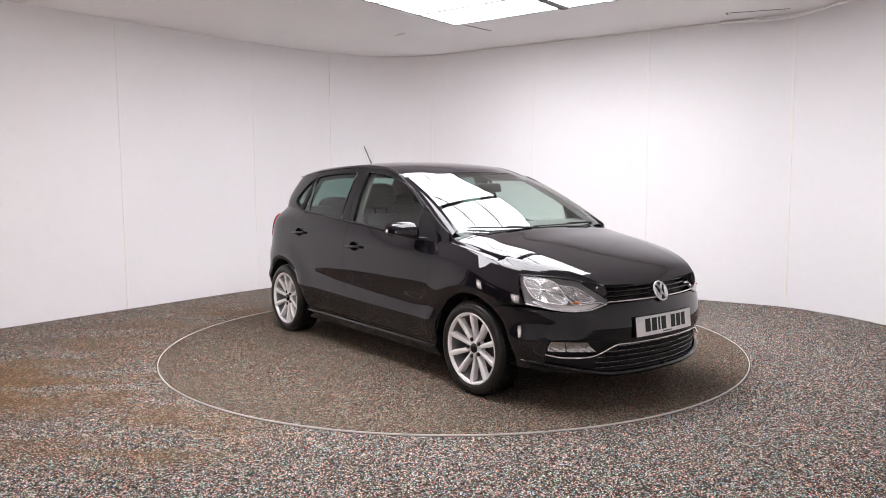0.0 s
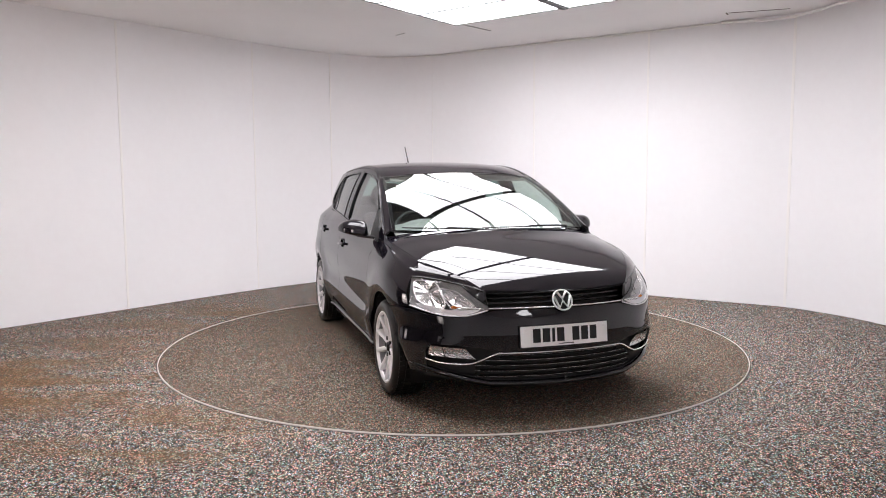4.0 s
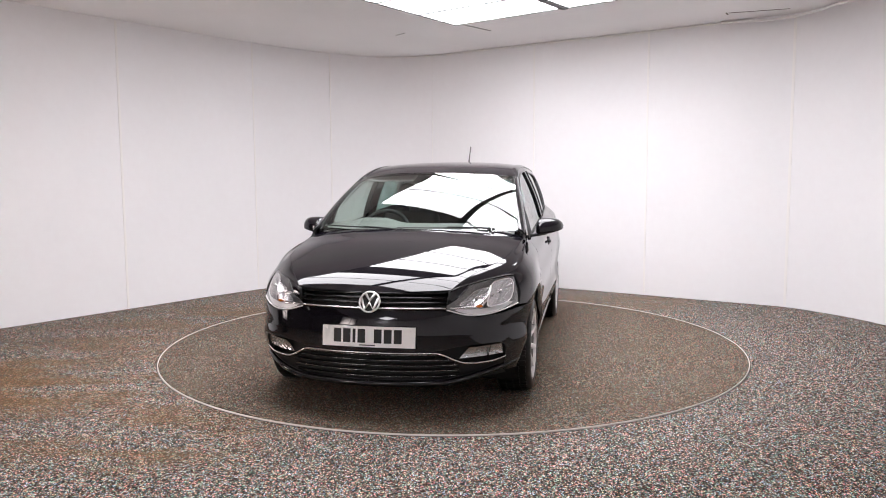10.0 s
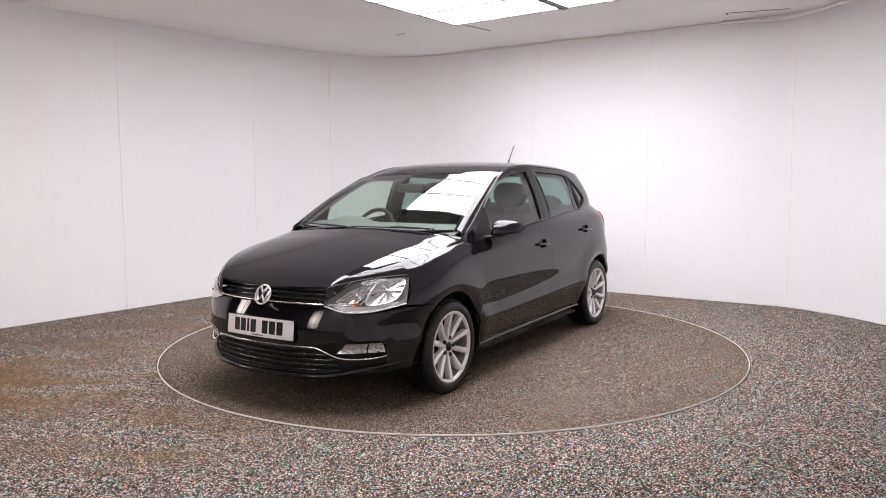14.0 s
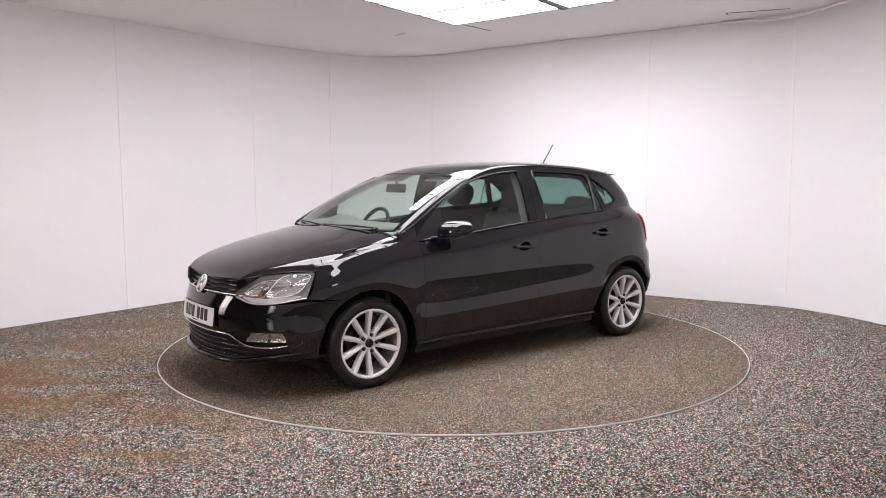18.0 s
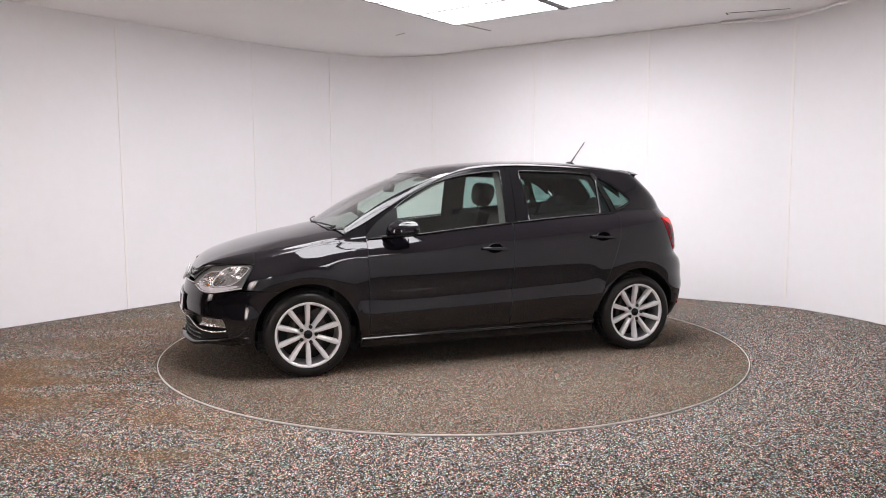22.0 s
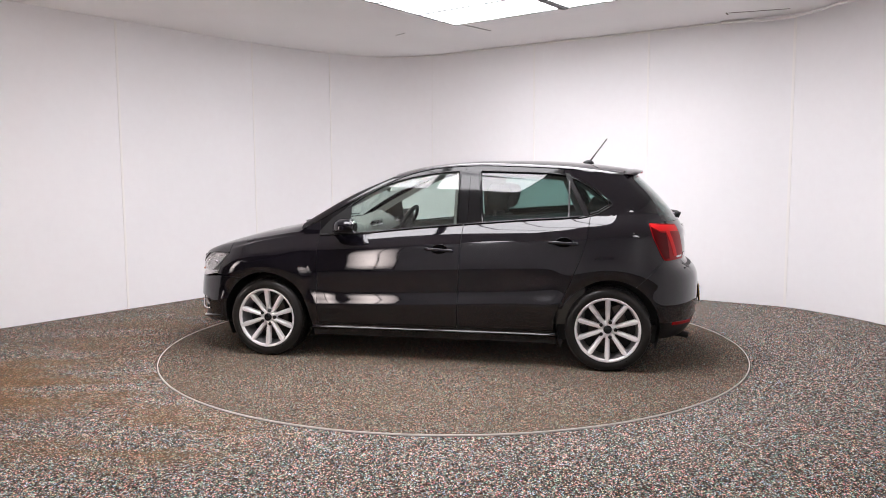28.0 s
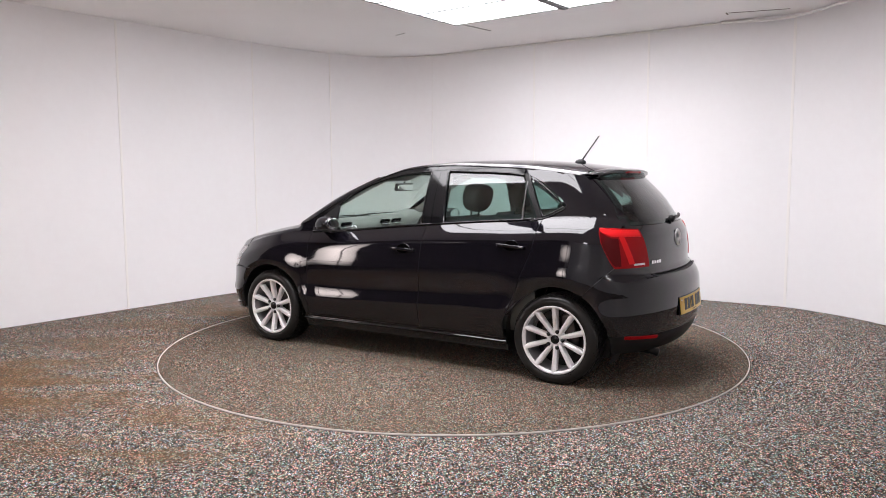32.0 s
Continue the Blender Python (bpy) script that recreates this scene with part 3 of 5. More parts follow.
# hollow between the bonnet's edge and the shoulder of the wing
shelf = spl((1.0, 0.008), (1.45, 0.008), (1.62, 0.004), (1.75, 0.0), (1.95, 0.0))


def wing(sgn):
    xs = [0.8285, 0.85, 0.872] + round_steps(WHEELS, ARCH, math.radians(176), math.radians(55), 26) + [1.47, 1.50, 1.53, 1.56, 1.59, 1.62, 1.645]

    def bottom(x):
        z = arch_z(x, WHEELS)
        if x > 1.235 and z < 0.585:
            return lerp(0.585, 0.602, (x - 1.44) / 0.205)
        return max(SILL, z)

    def f(x, v):
        lean = 0.085 * max(0.0, min(1.0, (x - 1.30) / 0.345)) ** 1.5
        if v <= 1:
            xx = x - lean * v
            return side(xx, lerp(bottom(x), belt(xx), v))
        xx = x - lean
        p = side(xx, belt(xx))
        y = hood_half(xx) + 0.003
        q = hood(xx, y)
        m = Vector((xx, lerp(p.y, q.y, 0.35), q.z - 0.012))
        out = bezier2(p, m, q, v - 1)
        out.z -= shelf(xx) * math.sin(math.pi * (v - 1)) ** 2
        # behind the bonnet the wing runs up to the foot of the pillar
        k = max(0.0, min(1.0, (1.0 - xx) / 0.06))
        return out.lerp(side(xx, lerp(belt(xx), rail_z(xx), v - 1)), k)

    ob = sheet("front_wing", f, xs, steps(0, 1, 22) + steps(1.07, 2, 14), MAT_PAINT, car, side=sgn)

    def g(x, v):
        a = Vector((x, lamp_top_y(x), lamp_top_z(x)))
        y = hood_half(x) + 0.003
        b = hood(x, y)
        m = Vector((x, lerp(a.y, b.y, 0.3), b.z - 0.008))
        out = bezier2(a, m, b, v)
        out.z -= shelf(x) * math.sin(math.pi * v) ** 2
        return out

    sheet("wing_top", g, steps(1.562, 1.93, 14), steps(0, 1, 6), MAT_PAINT, ob, side=sgn, depth=0.01)
    return ob


def bonnet():
    def f(s, t):
        x = lerp(1.068 - 0.110 * s * s, 1.950 - 0.030 * s * s, t)
        return hood(x, s * hood_half(x))
    sheet("bonnet", f, steps(-1, 1, 41), steps(0, 1, 34), MAT_PAINT, car, depth=0.02)


MID_LINE = spl((0.2, -0.195), (0.46, -0.21), (0.8, -0.228), (1.0, -0.243))
REAR_LINE = spl((0.2, -0.868), (0.36, -0.878), (0.43, -0.905), (0.52, -0.945), (0.60, -0.982), (0.667, -1.006), (0.76, -1.045), (0.85, -1.077), (0.95, -1.096), (1.06, -1.11))


def door_front(sgn):
    def f(u, v):
        x0 = lerp(0.8255, -0.22, u)
        z = lerp(0.262, belt(x0) - 0.002, v)
        return side(lerp(0.8255, MID_LINE(z) + 0.002, u), z)
    d = sheet("front_door", f, steps(0, 1, 30), steps(0, 1, 30), MAT_PAINT, car, side=sgn)
    # window frame, upper strip
    def g(x, v):
        return side(x, lerp(window_top(x), rail_z(x) - 0.004, v))
    sheet("window_frame", g, steps(0.826, -0.236, 30), steps(0, 1, 5), MAT_GLOSS, d, side=sgn, depth=0.02)
    # black pillar at the rear of the door
    sheet("pillar_trim", lambda u, v: side(lerp(-0.196, -0.268, u) - 0.004 * v, lerp(belt(-0.23), window_top(-0.23) + 0.003, v)), steps(0, 1, 4), steps(0, 1, 12), MAT_GLOSS, d, side=sgn, lift=0.001, depth=0.02)
    # mirror triangle
    sheet("corner_trim", lambda u, v: side(lerp(0.826, 0.60, u), lerp(belt(lerp(0.826, 0.60, u)), window_top(lerp(0.826, 0.60, u)), v)), steps(0, 1, 8), steps(0, 1, 6), MAT_PLASTIC, d, side=sgn, lift=0.001)
    sheet("window", lambda x, v: side(x, lerp(belt(x) - 0.01, window_top(x) + 0.006, v)) - Vector((0, 0.008, 0)), steps(0.61, -0.19, 24), steps(0, 1, 10), MAT_GLASS, d, side=sgn, lip=False, label="clear green tinted glass").visible_shadow = False
    loop = [side(x, window_top(x) - 0.004) for x in steps(0.62, -0.195, 24)] + [side(-0.197, z) for z in steps(1.33, 1.0, 6)]
    v, f2 = tube([(p.x, p.y * sgn, p.z) for p in loop], 0.007, 8)
    finish("window_rubber", v, f2, MAT_GLOSS, d, "black window rubber")
    seal(d, sgn, 0.82, -0.235)
    handle(d, sgn, -0.08, 0.808)
    return d


def slant(x):
    """Height of the slanted rear edge of the rear door's frame."""
    return 1.336 - (-0.946 - x) * 0.290 / 0.142


def door_rear(sgn):
    def f(u, v):
        z0 = lerp(0.262, 1.0, v)
        xr = lerp(MID_LINE(z0) - 0.002, REAR_LINE(z0), u)
        z = lerp(0.262, belt(xr) - 0.002, v)
        return side(lerp(MID_LINE(z) - 0.002, REAR_LINE(z), u), z)
    d = sheet("rear_door", f, steps(0, 1, 28), steps(0, 1, 30), MAT_PAINT, car, side=sgn)
    sheet("window_frame", lambda x, v: side(x, lerp(window_top(x), rail_z(x) - 0.004, v)), steps(-0.240, -0.928, 26), steps(0, 1, 5), MAT_GLOSS, d, side=sgn, depth=0.02)
    sheet("pillar_trim", lambda u, v: side(lerp(-0.273, lerp(-0.385, -0.345, v), u), lerp(belt(-0.32), window_top(-0.32) + 0.003, v)), steps(0, 1, 5), steps(0, 1, 12), MAT_GLOSS, d, side=sgn, lift=0.001, depth=0.02)
    sheet("frame_edge", lambda u, v: side(lerp(-1.088, -0.946, v) + lerp(0.016, -0.016, u), lerp(1.046, 1.336, v)), steps(0, 1, 3), steps(0, 1, 12), MAT_PLASTIC, d, side=sgn, lift=0.002)
    v, f2 = tube([(p.x, p.y * sgn, p.z) for p in [side(-0.966, z) for z in steps(1.04, 1.285, 8)]], 0.0055, 8)
    finish("divider_bar", v, f2, MAT_BAR, d, "thin grey upright divider in the glass")
    sheet("window", lambda x, v: side(x, lerp(belt(x) - 0.01, min(window_top(x) + 0.006, slant(x)), v)) - Vector((0, 0.008, 0)), steps(-0.34, -1.084, 30), steps(0, 1, 10), MAT_TINT, d, side=sgn, lip=False, label="dark green tinted glass").visible_shadow = False
    loop = [side(-0.375 + 0.035 * k, lerp(1.0, 1.345, k)) for k in steps(0, 1, 6)] + [side(x, window_top(x) - 0.004) for x in steps(-0.35, -0.94, 18)]
    v, f2 = tube([(p.x, p.y * sgn, p.z) for p in loop], 0.007, 8)
    finish("window_rubber", v, f2, MAT_GLOSS, d, "black window rubber")
    seal(d, sgn, -0.245, -1.05)
    handle(d, sgn, -0.935, 0.866)
    return d


def seal(parent, sgn, x0, x1):
    pts = [side(x, belt(x) - 0.003) + Vector((0, 0.004, 0)) for x in steps(x0, x1, 20)]
    v, f = tube([(p.x, p.y * sgn, p.z) for p in pts], 0.0072, 10)
    finish("window_seal", v, f, MAT_GLOSS, parent, "glossy black window seal")


def handle(parent, sgn, x, z):
    y = side(x, z).y
    # black oval that paints the shade of the handle's hollow, and a bar over it
    cup = bmesh.new()
    bmesh.ops.create_uvsphere(cup, u_segments=24, v_segments=10, radius=1.0, matrix=pose(x - 0.004, (y - 0.001) * sgn, z - 0.004) @ Matrix.Diagonal((0.060, 0.005, 0.046, 1)))
    part("handle_cup", cup, MAT_DEAD_BLACK, parent, "dead black oval for the shaded hollow behind the handle")
    v, f = tube([(x - 0.004 + 0.060 * math.cos(a), (y + 0.001) * sgn, z - 0.004 + 0.046 * math.sin(a)) for a in steps(0, 2 * math.pi, 33)[:-1]], 0.0025, 6, closed=True)
    finish("cup_edge", v, f, MAT_PAINT, parent)
    bm = bmesh.new()
    box(bm, (0.200, 0.018, 0.026), Matrix(), 0.008, 3)
    for w in bm.verts:
        k = w.co.x / 0.1
        w.co = Vector((x + w.co.x, (y + 0.024 - 0.012 * k * k + w.co.y) * sgn, z + 0.004 + 0.06 * w.co.x + w.co.z * (1 - 0.25 * k * k)))
    part("handle", bm, MAT_PAINT, parent, "black painted door handle")


PILLAR_BACK = spl((1.0, -1.64), (1.06, -1.60), (1.12, -1.545), (1.2, -1.475), (1.28, -1.395), (1.34, -1.33))


def quarter(sgn):
    q0, q1 = math.radians(22), math.radians(121.7)

    def h(u, v):
        if u < 0.7:
            q = lerp(q0, q1, u / 0.7)
            xb, zb = -WHEELS + ARCH * math.cos(q), HUB + ARCH * math.sin(q)
        else:
            k = (u - 0.7) / 0.3
            xb, zb = lerp(-WHEELS + ARCH * math.cos(q1), -1.60, k), lerp(HUB + ARCH * math.sin(q1), 0.760, k)
        xt = lerp(-1.115, -1.60, u)
        z = lerp(zb, belt(xt), v)
        x = lerp(xb, xt, v) + (REAR_LINE(z) - 0.004 - lerp(-WHEELS + ARCH * math.cos(q0), -1.115, v)) * (1 - u) ** 3
        return side(x, z)

    q = sheet("rear_quarter", h, steps(0, 1, 40), steps(0, 1, 24), MAT_PAINT, car, side=sgn)
    # the pillar behind the small window

    tip = spl((1.046, -1.05), (1.055, -1.10), (1.071, -1.152), (1.095, -1.20), (1.115, -1.235), (1.128, -1.250), (1.145, -1.242), (1.18, -1.205), (1.235, -1.135), (1.285, -1.06), (1.318, -0.985), (1.345, -0.93))
    foot = spl((-0.97, 1.036), (-1.06, 1.047), (-1.15, 1.070), (-1.20, 1.097), (-1.235, 1.115), (-1.252, 1.128))

    def c(u, v):
        z = lerp(1.046, 1.372, v)
        x = lerp(tip(z) - 0.003, PILLAR_BACK(z), u)
        return side(x, min(z, rail_z(x) - 0.002))
    sheet("rear_pillar", c, steps(0, 1, 14), steps(0, 1, 24), MAT_PAINT, q, side=sgn, depth=0.02)
    sheet("window", lambda x, v: side(x, lerp(max(foot(x) - 0.004, slant(x)), max(foot(x), window_top(x) + 0.004), v)) - Vector((0, 0.006, 0)), steps(-0.962, -1.25, 20), steps(0, 1, 8), MAT_TINT, q, side=sgn, lip=False, label="small dark green tinted quarter window").visible_shadow = False
    # black surround of the small window
    loop = [side(lerp(-1.105, -0.970, k), lerp(1.062, 1.322, k)) for k in steps(0, 1, 8)] + [side(x, window_top(x) - 0.006) for x in steps(-0.985, -1.235, 14)] + [side(x, foot(x) + 0.006) for x in steps(-1.245, -1.12, 10)]
    v, f = tube([(p.x, (p.y + 0.001) * sgn, p.z) for p in loop], 0.0055, 8, closed=True, flat=0.9)
    finish("window_surround", v, f, MAT_GLOSS, q, "black window surround")
    loop = [side(x, foot(x) - 0.010) for x in steps(-1.02, -1.25, 14)]
    v, f = tube([(p.x, (p.y + 0.002) * sgn, p.z) for p in loop], 0.005, 6)
    finish("window_seal", v, f, MAT_GLOSS, q)
    return q


def seam_backs(sgn):
    """Dark strips added behind the shut lines so that no light shows through."""
    for line, z0, z1 in ((spl((0.2, 0.828), (1.0, 0.828)), 0.25, 0.90), (MID_LINE, 0.25, 0.985), (REAR_LINE, 0.42, 1.04)):
        sheet("seam_return", lambda u, v: side(line(lerp(z0, z1, v)) + 0.06 * (u - 0.5), lerp(z0, z1, v)) - Vector((0, 0.018, 0)), (0, 0.5, 1), steps(0, 1, 16), MAT_INK, car, side=sgn, lip=False)


def rails(sgn):
    """The roof rail and front pillar, from the door frame to the screen and roof."""
    def f(x, v):
        a = side(x, rail_z(x))
        b = roof_edge(x)
        k = max(0.0, min(1.0, (x - 0.10) / 0.25))
        m = Vector((x, lerp(a.y, b.y, 0.25), b.z + 0.004)).lerp(Vector((x, lerp(a.y, b.y, 0.34), lerp(a.z, b.z, 0.68) + 0.002)), k)
        return bezier2(a, m, b, v)
    v, g = tube([(p.x, (p.y + 0.001) * sgn, p.z) for p in [side(x, rail_z(x) - 0.002) for x in steps(0.95, -1.0, 44)]], 0.0045, 8)
    finish("rail_moulding", v, g, MAT_GLOSS, car, "thin glossy moulding under the roof rail")
    # pale lining inside the pillar
    sheet("pillar_lining", lambda x, v: side(x, rail_z(x) - 0.005).lerp(roof_edge(x), v) + Vector((-0.03, -0.022, -0.022)), steps(0.93, 0.20, 16), steps(0, 1, 4), MAT_LINER, car, side=sgn, lip=False, label="pale grey pillar lining")
    sheet("pillar_lining", lambda u, v: side(lerp(-0.16, -0.36, u), lerp(0.90, 1.37, v)) - Vector((0, 0.05, 0)), steps(0, 1, 4), steps(0, 1, 10), MAT_PILLAR, car, side=sgn, lip=False, label="pale grey pillar lining")
    sheet("roof_rail", f, steps(0.968, 0.30, 22) + steps(0.25, -1.40, 30), steps(0, 1, 7), MAT_PAINT, car, side=sgn, depth=0.012)


def roof_edge(x):
    """The inner edge of the roof rail."""
    if x > 0.278:
        t = (0.97 - x) / (0.97 - 0.278)
        return Vector((x, lerp(0.685, 0.579, t) + 0.004, lerp(0.975, 1.322, t) + 0.022 * math.sin(math.pi * t) + 0.006))
    y = spl((0.278, 0.588), (0.1, 0.560), (0.0, 0.540), (-0.5, 0.520), (-1.0, 0.48), (-1.45, 0.42))(x)
    return Vector((x, y, rail_z(x) + spl((0.278, 0.0), (0.0, 0.012), (-0.5, 0.018), (-1.0, 0.024), (-1.4, 0.026))(x)))


def roof():
    def f(x0, s):
        x = x0 + (0.08 * (1 - 0.45 * s * s - 0.55 * s ** 4) * max(0.0, (x0 + 0.3) / 0.58) if x0 > -0.3 else -0.06 * (1 - s * s) * max(0.0, (-x0 - 1.0) / 0.38))
        e = roof_edge(x0)
        y = s * e.y
        return Vector((x, y, roof_mid(x) - (roof_mid(x) - e.z) * abs(s) ** 2.6 - 0.002))
    sheet("roof", f, steps(0.275, -1.36, 36), steps(-1, 1, 31), MAT_PAINT, car, depth=0.015)


def windscreen():
    def f(s, t):
        q = 0.45 * s * s + 0.55 * s ** 4
        b = Vector((1.085 - 0.115 * q, 0.688 * s, 0.952 + 0.016 * s * s))
        a = Vector((0.358 - 0.08 * q, 0.588 * s, 1.347 - 0.028 * s * s))
        p = b.lerp(a, t)
        k = math.sin(math.pi * t) * 0.030
        return p + Vector((0.4 * k, 0, k))
    g = sheet("windscreen", f, steps(-1, 1, 25), steps(0, 1, 16), MAT_SCREEN, car, lip=False, label="clear green tinted windscreen")
    g.visible_shadow = False
    # dark band round the glass
    for t0, t1 in ((0.0, 0.035), (0.965, 1.0)):
        sheet("screen_edge", lambda s, t: f(s, t) + Vector((-0.003, 0, -0.004)), steps(-1, 1, 21), steps(t0, t1, 2), MAT_DEAD_BLACK, g, lip=False)
    for sgn in (1, -1):
        sheet("screen_edge", lambda s, t: f(s, t) + Vector((-0.003, 0, -0.004)), steps(0.965, 1, 2), steps(0, 1, 14), MAT_GLOSS, g, lip=False, side=sgn)
    # scuttle below the glass
    sheet("scuttle", lambda s, t: Vector((lerp(1.07, 1.14, t) - 0.115 * s * s, lerp(0.68, 0.67, t) * s, lerp(0.950, 0.935, t) - 0.03 * s * s)), steps(-1, 1, 21), steps(0, 1, 3), MAT_DEAD_BLACK, car, lip=False)
    return f


def wipers(screen):
    for y0, y1, t1 in ((0.50, -0.10, 0.050), (-0.10, -0.60, 0.045)):
        w = new("wiper", None)
        w.parent = car
        pts = []
        for k in steps(0, 1, 12):
            y = lerp(y0, y1, k)
            p = screen(y / 0.66, lerp(0.035, t1, k)) + Vector((0.008, 0, 0.008 + 0.004 * math.sin(math.pi * k)))
            pts.append(p)
        v, f = tube(pts, 0.0045, 6)
        finish("blade", v, f, MAT_PLASTIC, w)
        a = [Vector((1.06 - 0.1 * (y0 / 0.67) ** 2, y0 + 0.03, 0.968)), screen((y0 - 0.05) / 0.66, 0.03) + Vector((0.012, 0, 0.016)), pts[5] + Vector((0.003, 0, 0.007))]
        v, f = tube(a, 0.0055, 8, flat=0.7)
        finish("arm", v, f, MAT_PLASTIC, w)
        cap = cyl(bmesh.new(), 0.014, 0.010, 0.022, Matrix.Translation(a[0] + Vector((0, 0, 0.008))), 16)
        part("pivot_cap", cap, MAT_PLASTIC, w)


# ---- nose ----
def bumper_front():
    root = new("front_bumper", None)
    root.parent = car
    # lower edge of the painted skin over the grille and round the lamp pockets
    edge = spl((0.0, 0.388), (0.36, 0.388), (0.42, 0.394), (0.47, 0.406), (0.55, 0.413), (0.66, 0.416), (0.70, 0.414), (0.722, 0.402), (0.738, 0.36), (0.748, 0.29), (0.756, 0.242), (0.84, 0.238))
    top = spl((0.0, 0.606), (0.36, 0.603), (0.41, 0.592), (0.50, 0.575), (0.58, 0.562), (0.68, 0.570), (0.76, 0.586), (0.84, 0.580))

    def arch_angle(z):
        x = WHEELS + math.sqrt(max(0.0, ARCH ** 2 - (z - HUB) ** 2)) + 0.002
        return math.acos(min(1.0, ((x - FRONT_START) / (nose(z) - FRONT_START)) ** 2))

    def f(s, v):
        y = 0.83 * math.sin(s * math.radians(78))
        z = lerp(edge(y), top(y), v)
        p = front(s * arch_angle(z), z)
        return p
    for sgn in (1, -1):
        sheet("skin", f, [0.0001] + steps(0.03, 1, 44), steps(0, 1, 18), MAT_PAINT, root, side=sgn, depth=0.02)

    # lamp pocket: black insert with the fog lamp in it
    chrome_z = spl((0.0, 0.380), (0.36, 0.378), (0.40, 0.365), (0.455, 0.336), (0.51, 0.315), (0.57, 0.311), (0.63, 0.312), (0.70, 0.326), (0.735, 0.340))
    pocket_foot = spl((0.36, 0.372), (0.51, 0.312), (0.62, 0.308), (0.69, 0.30), (0.705, 0.25), (0.72, 0.235), (0.80, 0.235))
    for sgn in (1, -1):
        def pocket(u, v):
            y = lerp(0.36, 0.775, u)
            return front_at_y(y, lerp(pocket_foot(y), max(edge(y), pocket_foot(y)) + 0.006, v)) - Vector((0.034, 0.018, 0))
        pk = sheet("lamp_pocket", pocket, steps(0, 1, 20), steps(0, 1, 5), MAT_PLASTIC, root, side=sgn, lip=False)

        def fog(u, v):
            yb, yt = lerp(0.478, 0.694, u), lerp(0.530, 0.690, u)
            zb, zt = lerp(0.340, 0.346, u), lerp(0.398, 0.402, u ** 0.8)
            return front_at_y(lerp(yb, yt, v), lerp(zb, zt, v)) - Vector((0.008, 0.004, 0))
        fl = new("fog_lamp", None)
        fl.parent = root
        sheet("reflector", lambda u, v: fog(u, v) - Vector((0.004 + 0.010 * math.sin(math.pi * v) + 0.0016 * math.sin(31 * u) * math.cos(14 * v), 0, 0)), steps(0, 1, 17), steps(0, 1, 7), MAT_REFLECTOR, fl, side=sgn, lip=False)
        for face in fl.children[0].data.polygons:
            face.use_smooth = False
        sheet("lens", fog, steps(0, 1, 8), steps(0, 1, 4), MAT_LENS, fl, side=sgn, lip=False, label="clear fog lamp lens").visible_shadow = False
        sheet("divider", lambda u, v: fog(lerp(0.665, 0.690, u), v) + Vector((0.002, 0, 0)), steps(0, 1, 2), steps(0, 1, 4), MAT_PLASTIC, fl, side=sgn, lip=False)

    # chrome strip
    def strip(y):
        q = front_at_y(abs(y), chrome_z(abs(y)))
        return Vector((q.x + 0.004, y, q.z))
    v, f2 = tube([strip(y) for y in steps(-0.705, 0.705, 71)], 0.0055, 8)
    finish("chrome_strip", v, f2, MAT_BRIGHT, root, "thin bright chrome strip")

    # lower grille: dark back and slats
    gr = new("lower_grille", None)
    gr.parent = root

    def grille(u, v, push):
        y = lerp(-0.70, 0.70, u)
        z = lerp(0.222, chrome_z(abs(y)) - 0.006, v)
        q = front_at_y(abs(y), z)
        return Vector((q.x - push, y * (1 - push * 0.3), q.z))
    sheet("back", lambda u, v: grille(u, v, 0.05), steps(0, 1, 31), steps(0, 1, 4), MAT_INK, gr, lip=False)
    for k in range(5):
        z0 = 0.224 + 0.030 * k
        reach = 0.475
        while chrome_z(reach) - 0.008 < z0 + 0.026 and reach > 0.3:
            reach -= 0.01

        def slat(u, w, z0=z0, reach=reach):
            # a level blade with a sloping face and a thin nose
            dz, push = ((0.0, 0.034), (0.002, 0.012), (0.007, 0.007), (0.020, 0.013), (0.022, 0.017), (0.023, 0.045))[w]
            y = lerp(-reach, reach, u)
            q = front_at_y(abs(y), z0 + dz)
            return Vector((q.x - push, y * (1 - push * 0.3), q.z))
        sl = sheet("slat", slat, steps(0, 1, 41), range(6), MAT_SLAT, gr, lip=False)
        # bright thread that draws the highlight along the slat's upper edge
        v, f2 = tube([slat(u, 3) + Vector((0.001, 0, 0.001)) for u in steps(0, 1, 41)], 0.0011, 6)
        finish("slat_edge", v, f2, MAT_BRIGHT, sl, "thin bright line for the glint on the slat edge")
    sheet("grille_end", lambda u, v: grille(lerp(0.825, 1.0, u), v, 0.012), steps(0, 1, 8), steps(0, 1, 4), MAT_PLASTIC, gr, lip=False)
    sheet("grille_end", lambda u, v: grille(lerp(0.825, 1.0, u), v, 0.012), steps(0, 1, 8), steps(0, 1, 4), MAT_PLASTIC, gr, lip=False, side=-1)

    # lower lip
    def lip(a, v):
        prof = ((0.0, 0.228), (0.016, 0.222), (0.022, 0.212), (0.010, 0.196), (-0.05, 0.186))
        k = min(3, int(v * 4))
        o, z = [lerp(prof[k][i], prof[k + 1][i], v * 4 - k) for i in (0, 1)]
        p = front(a, 0.23)
        n = Vector((math.cos(a) ** 1.2 + 0.25, math.sin(a), 0)).normalized()
        rise = 0.075 * max(0.0, (p.y - 0.40) / 0.36) ** 1.2
        return Vector((p.x, p.y, z + rise)) + n * o
    for sgn in (1, -1):
        sheet("lip", lip, [math.radians(q) for q in steps(0.01, 74, 26)], steps(0, 1, 9), MAT_PAINT, root, side=sgn, depth=0.01, label="glossy black lower lip")

